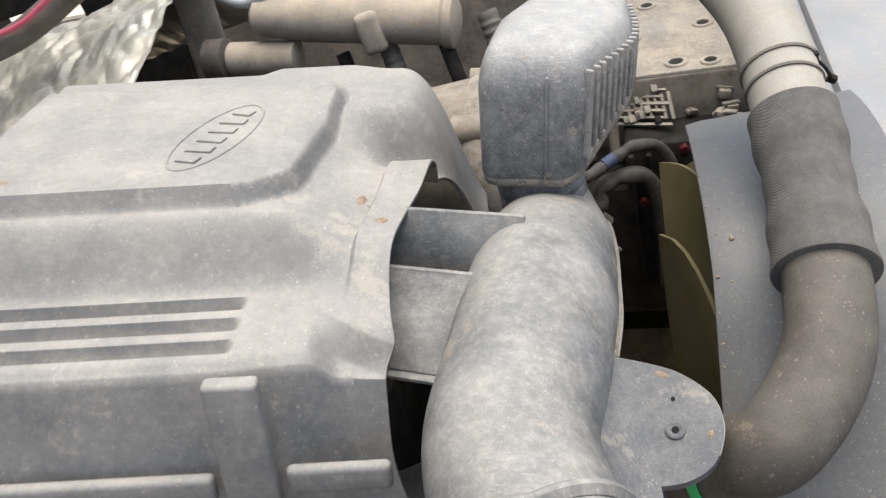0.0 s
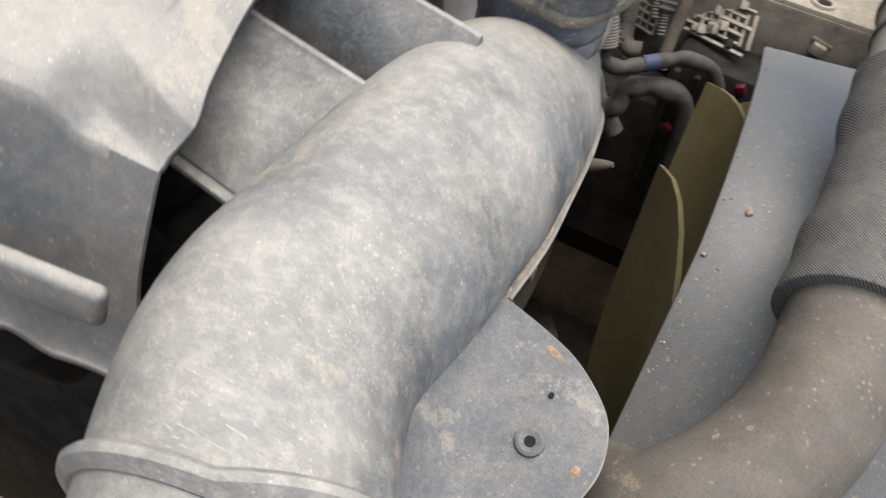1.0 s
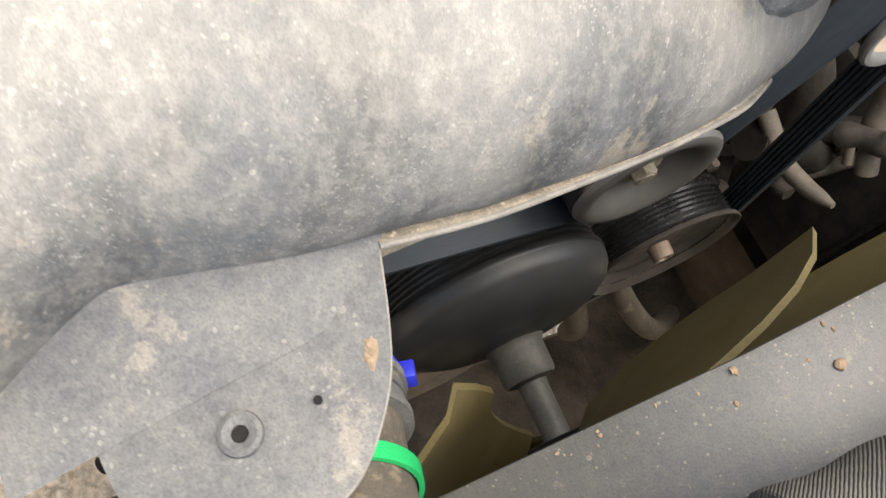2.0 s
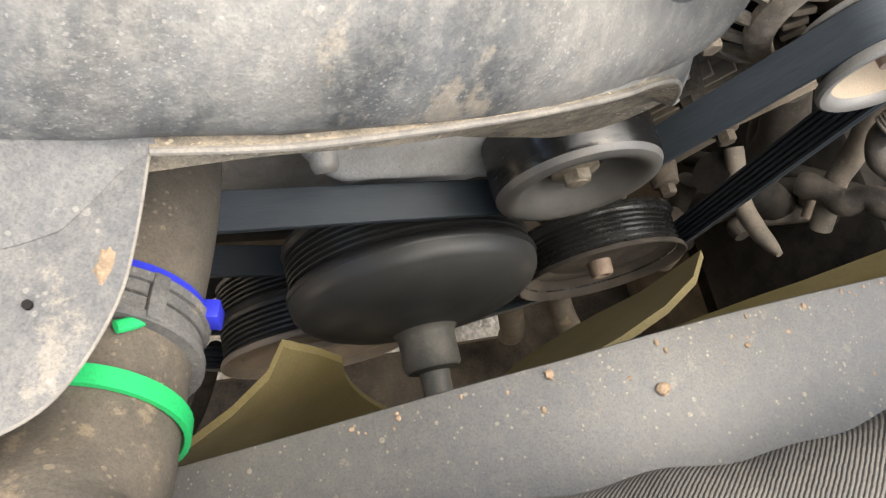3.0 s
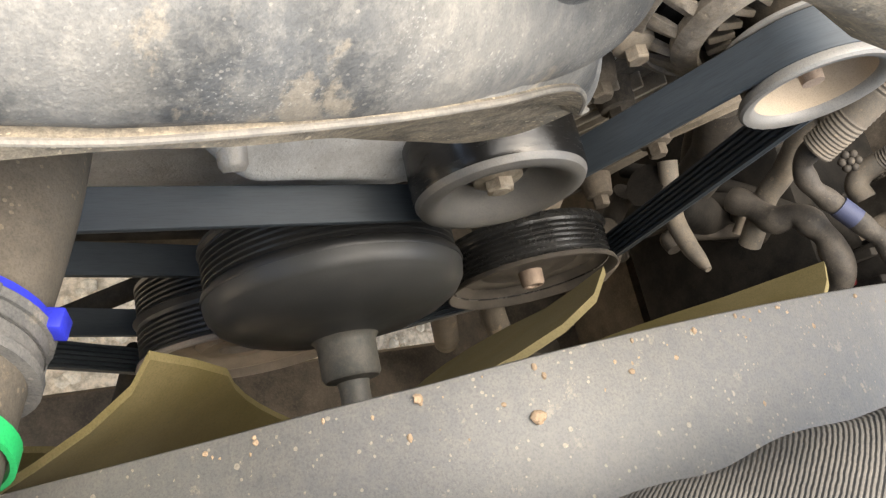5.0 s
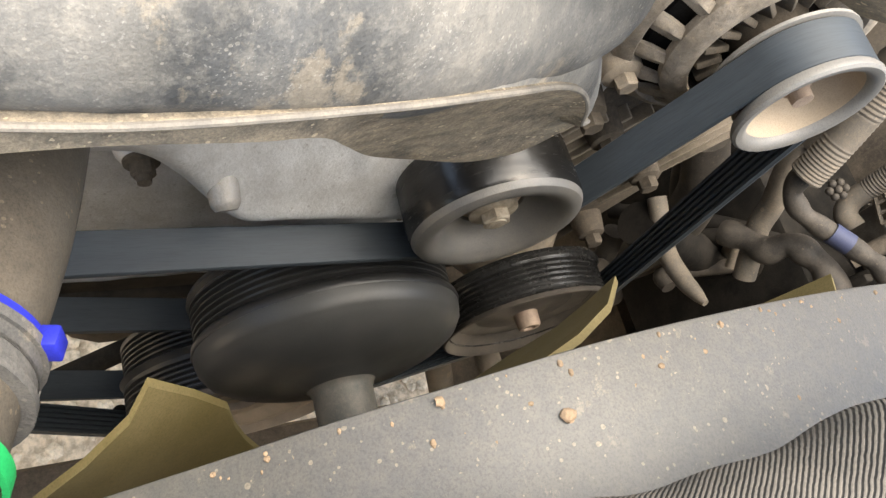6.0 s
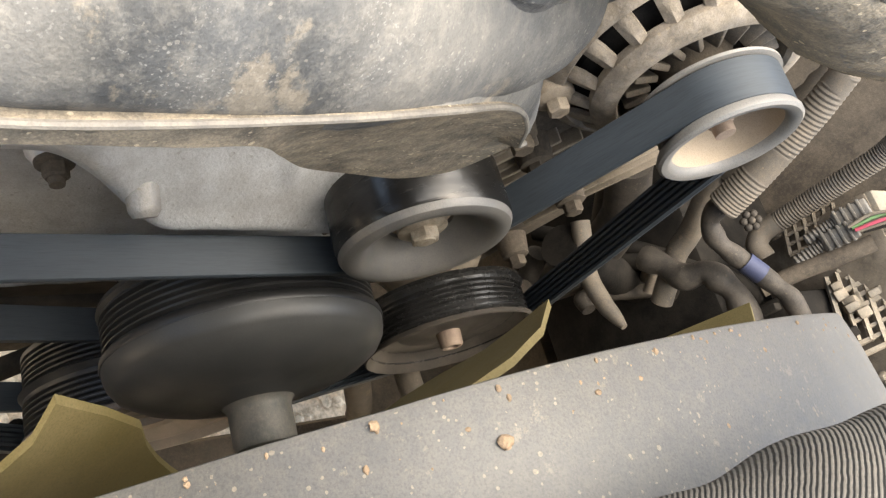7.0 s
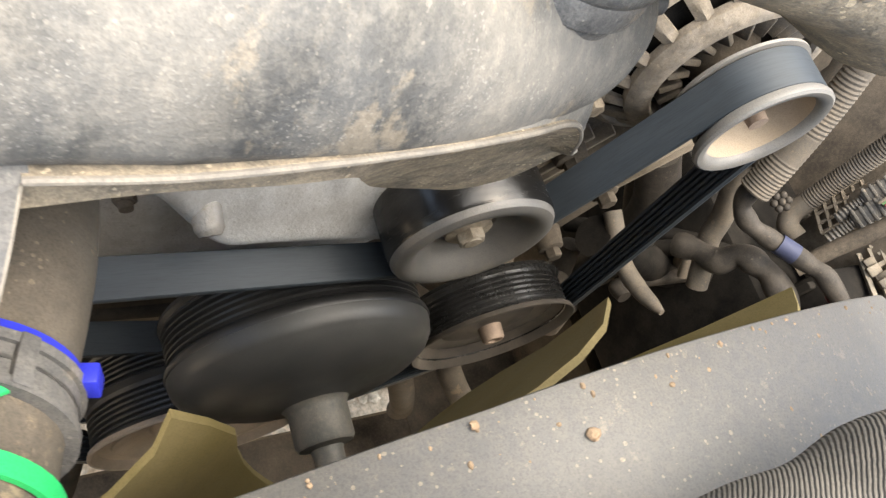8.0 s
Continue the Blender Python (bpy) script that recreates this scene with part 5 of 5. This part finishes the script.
def linkage():
    """Crossing dark bars seen against the gravel below."""
    t = thing("steering_linkage", "dark crossing steering links below the engine", "linkage")
    for a, b in (((-0.10, -0.32, 0.50), (-0.06, -0.02, 0.42)), ((-0.12, -0.05, 0.52), (-0.08, -0.26, 0.40)), ((-0.14, -0.18, 0.56), (-0.10, -0.14, 0.36)), ((-0.15, -0.36, 0.60), (-0.14, 0.08, 0.58))):
        part("rod", sweep(B(), [a, (Vector(a) + Vector(b)) / 2, b], 0.010, 12, 4), M_BLACK, t)
    t = thing("splash_shield", "muddy black splash shield below the far side", "shield")
    bm = B()
    block(bm, (0.9, 0.22, 0.008), pose(-0.30, 0.40, 0.44, 12, 0, 0), 0.002)
    part("sheet", bm, M_MUD, t)
    t = thing("steering_pump", "grimy cast power steering pump behind its pulley", "pump")
    bm = B()
    lathe(bm, [(-0.16, 0.03), (-0.15, 0.048), (-0.07, 0.048), (-0.045, 0.03), (-0.02, 0.016)], (0, 0.1585, 0.8090), 32)
    part("body", bm, M_GRIME, t)
    bm = B()
    block(bm, (0.10, 0.09, 0.12), pose(-0.12, 0.165, 0.885), 0.02, 3)
    part("reservoir", bm, M_BLACK, t)


def fuse_box():
    t = thing("battery_box", "black ribbed battery box with red terminal covers", "battery box")
    bm = B()
    block(bm, (0.17, 0.20, 0.20), pose(0.115, 0.445, 0.85), 0.006)
    part("case", bm, M_BLACK, t)
    bm = B()
    block(bm, (0.24, 0.22, 0.19), pose(-0.03, 0.455, 0.80), 0.006)
    part("tray", bm, M_BLACK, t, "dirty black lower tray")
    bm = B()
    block(bm, (0.60, 0.30, 0.012), pose(-0.08, 0.66, 0.70, -20, 0, 0), 0.004)
    part("support", bm, M_BLACK, t, "dark sheet support under the tray")
    for i in range(9):
        bm = B()
        block(bm, (0.006, 0.010, 0.18), pose(0.038 + 0.019 * i, 0.343, 0.85), 0.002)
        part("rib", bm, M_BLACK, t)
    for i, (x, y, z) in enumerate(((0.054, 0.325, 0.955), (0.051, 0.325, 0.920), (0.048, 0.325, 0.884), (0.095, 0.330, 0.945))):
        bm = B()
        block(bm, (0.009, 0.008, 0.009), pose(x, y + 0.008, z, 15, 20 * i, 10), 0.002)
        part("terminal_cover", bm, M_RED, t, "small red terminal cover")
    rnd = random.Random(5)
    for k in range(26):
        x, y = rnd.uniform(0.04, 0.16), rnd.uniform(0.355, 0.49)
        tt = thing("connector", "dusty pale plastic wiring connector", "connector", "connectors on the battery box", at=(x, y, 0.952))
        bm = B()
        s = Vector((rnd.uniform(0.008, 0.028), rnd.uniform(0.006, 0.014), rnd.uniform(0.005, 0.012)))
        m = pose(x, y, 0.951 + s.z / 2 + rnd.uniform(0, 0.02), rnd.uniform(-14, 14), rnd.uniform(-14, 14), rnd.uniform(0, 180))
        block(bm, s, m, 0.0015)
        block(bm, (s.x * 0.5, s.y * 1.5, s.z * 0.4), m @ pose(0, 0, s.z * 0.55), 0.001)
        part("body", bm, M_CLIP, tt)
    t = thing("fuse_carrier", "dusty beige open fuse carrier with a lattice of bars", "fuse carrier")
    o, u, v = Vector((0.0250, 0.3920, 0.9530)), Vector((-0.0070, 0.0310, 0.0360)), Vector((0.0620, -0.0250, 0.0060))
    for k in range(7):
        a = o + u * k / 6
        part("bar", sweep(B(), [a, a + v * rnd.uniform(0.75, 1.0)], rnd.uniform(0.0016, 0.0026), 4, straight=True), M_FUSE, t)
    for k in range(9):
        a = o + v * k / 8
        part("crossbar", sweep(B(), [a + u * rnd.uniform(0, 0.3), a + u * rnd.uniform(0.7, 1.0)], rnd.uniform(0.0014, 0.0024), 4, straight=True), M_FUSE, t)
    for k in range(12):
        a = o + u * rnd.uniform(0.05, 0.95) + v * rnd.uniform(0.05, 0.9) + Vector((0, 0, 0.002))
        turn = u.to_track_quat("X", "Z").to_matrix().to_4x4()
        turn.translation = a
        bm = B()
        block(bm, (rnd.uniform(0.006, 0.012), rnd.uniform(0.005, 0.008), 0.008), turn, 0.001)
        part("fuse", bm, rnd.choice((M_FUSE, M_FUSE, M_CLIP, M_BLACK)), t)
    for k in range(2):
        conduit("cable", "black dusty battery cable", [(-0.10 + 0.03 * k, 0.30, 0.78), (-0.04 + 0.02 * k, 0.34, 0.86 + 0.02 * k), (0.02, 0.38, 0.90 - 0.02 * k), (0.06 + 0.02 * k, 0.42, 0.80)], 0.007, M_BLACK, category="cable")


FAR = Matrix.Translation((0.093, -0.427, 1.4)) @ Matrix.Scale(0.85, 4) @ Matrix.Translation((-0.093, 0.427, -1.4)) @ Matrix(
    ((0.9923, -0.0092, -0.1239, 0.1402), (0.0165, 0.9982, 0.0577, -0.0681), (0.1231, -0.0593, 0.9906, -0.003), (0, 0, 0, 1)))


def far_side():
    """The things beyond the engine, which all lean with the body."""
    before = set(bpy.data.objects)
    t = thing("master_cylinder", "dusty cast brake master cylinder on the far side", "brake cylinder")
    bm = B()
    lathe(bm, [(-0.40, 0.015), (-0.395, 0.022), (-0.33, 0.028), (-0.16, 0.028), (-0.155, 0.032), (-0.145, 0.032), (-0.14, 0.02)], (0, 0, 0), 36)
    bmesh.ops.transform(bm, matrix=pose(-0.245, 0.46, 1.168, 0, 17, 0) @ Matrix.Translation((0.245, 0, 0)), verts=bm.verts)
    part("body", bm, M_TANCAST, t)
    bm = B()
    block(bm, (0.03, 0.03, 0.05), pose(-0.245, 0.44, 1.160, 0, 0, 10), 0.008, 3)
    part("port", bm, M_TANCAST, t)
    t = thing("vacuum_canister", "dusty tan canister with a dark rubber end", "canister")
    bm = B()
    lathe(bm, [(-0.445, 0.012), (-0.442, 0.0215), (-0.36, 0.0215), (-0.357, 0.0225), (-0.352, 0.0225), (-0.35, 0.016)], (0, 0, 0), 32)
    tip = pose(-0.415, 0.45, 1.168, 0, 14, 0) @ Matrix.Translation((0.415, 0, 0))
    bmesh.ops.transform(bm, matrix=tip, verts=bm.verts)
    part("can", bm, M_TANCAST, t)
    bm = B()
    lathe(bm, [(-0.478, 0.015), (-0.474, 0.026), (-0.448, 0.027), (-0.444, 0.018)], (0, 0, 0), 32)
    bmesh.ops.transform(bm, matrix=tip, verts=bm.verts)
    part("end", bm, M_HOSE, t, "dark rubber end")
    # foil blanket over the heater side
    t = thing("foil_blanket", "crumpled dusty silver foil heat blanket", "heat shield")
    bm = B()
    rows = []
    for i in range(210):
        row = []
        for j in range(180):
            x, y = -0.44 - 0.66 * i / 209, 0.02 + 0.62 * j / 179
            z = 1.16 + 0.105 * smoothstep(0.08, 0.47, y) - 0.10 * smoothstep(0.47, 0.60, y) + 0.015 * smoothstep(-0.82, -0.56, x)
            z += 0.016 * abs(noise.noise(Vector((x * 9, y * 9, 0)))) + 0.009 * abs(noise.noise(Vector((x * 34, y * 26, 3)))) + 0.0022 * abs(noise.noise(Vector((x * 95, y * 70, 7))))
            row.append(bm.verts.new((x, y, z)))
        rows.append(row)
    for a, b in zip(rows, rows[1:]):
        for j in range(179):
            bm.faces.new((a[j], a[j + 1], b[j + 1], b[j]))
    part("sheet", bm, M_FOIL, t, smooth=12)
    bm = B()
    block(bm, (0.50, 0.55, 0.20), pose(-0.80, 0.32, 1.02), 0.02)
    part("padding", bm, M_BLACK, t)
    t = thing("bracket", "dusty beige pressed steel bracket", "bracket")
    bm = B()
    block(bm, (0.050, 0.012, 0.26), pose(-0.500, 0.50, 1.18, 0, 10, 20), 0.003)
    part("plate", bm, M_BAY, t)
    conduit("cable", "black wiring loom over the foil blanket", [(-0.80, 0.26, 1.300), (-0.68, 0.29, 1.298), (-0.60, 0.305, 1.300), (-0.54, 0.32, 1.314), (-0.45, 0.35, 1.345)], 0.015, M_GREYWIRE, category="cable")
    conduit("wire", "pink-red wire along the loom", [(-0.72, 0.262, 1.306), (-0.604, 0.285, 1.311), (-0.565, 0.290, 1.313), (-0.53, 0.295, 1.322), (-0.470, 0.305, 1.345)], 0.003, M_PINK, category="wire")
    conduit("pipe", "dull metal brake pipe", [(-0.46, 0.48, 1.27), (-0.41, 0.47, 1.235), (-0.37, 0.46, 1.235), (-0.34, 0.48, 1.26), (-0.30, 0.52, 1.30)], 0.007, M_ALLOY)
    for k, x in enumerate((-0.30, -0.24, -0.17, -0.11)):
        conduit("hose", "dusty black hose below the master cylinder", [(x, 0.46, 1.14), (x + 0.01, 0.44, 1.06), (x + 0.03, 0.43, 0.95)], 0.009 + 0.003 * (k % 2), M_GREYWIRE if k % 2 else M_BLACK, 0.0008 if k % 2 else 0, 16)
    bm = B()
    for k in range(3):
        block(bm, (0.035, 0.01, 0.008), pose(-0.245, 0.43, 1.105 - 0.016 * k, 0, 10, 0), 0.002)
    tagged(part("clip", bm, M_CLIP), "pale dusty plastic pipe clip", "clip")
    for ob in set(bpy.data.objects) - before:
        if ob.parent is None:
            ob.matrix_basis = FAR @ ob.matrix_basis


wiring()
linkage()
fuse_box()
far_side()
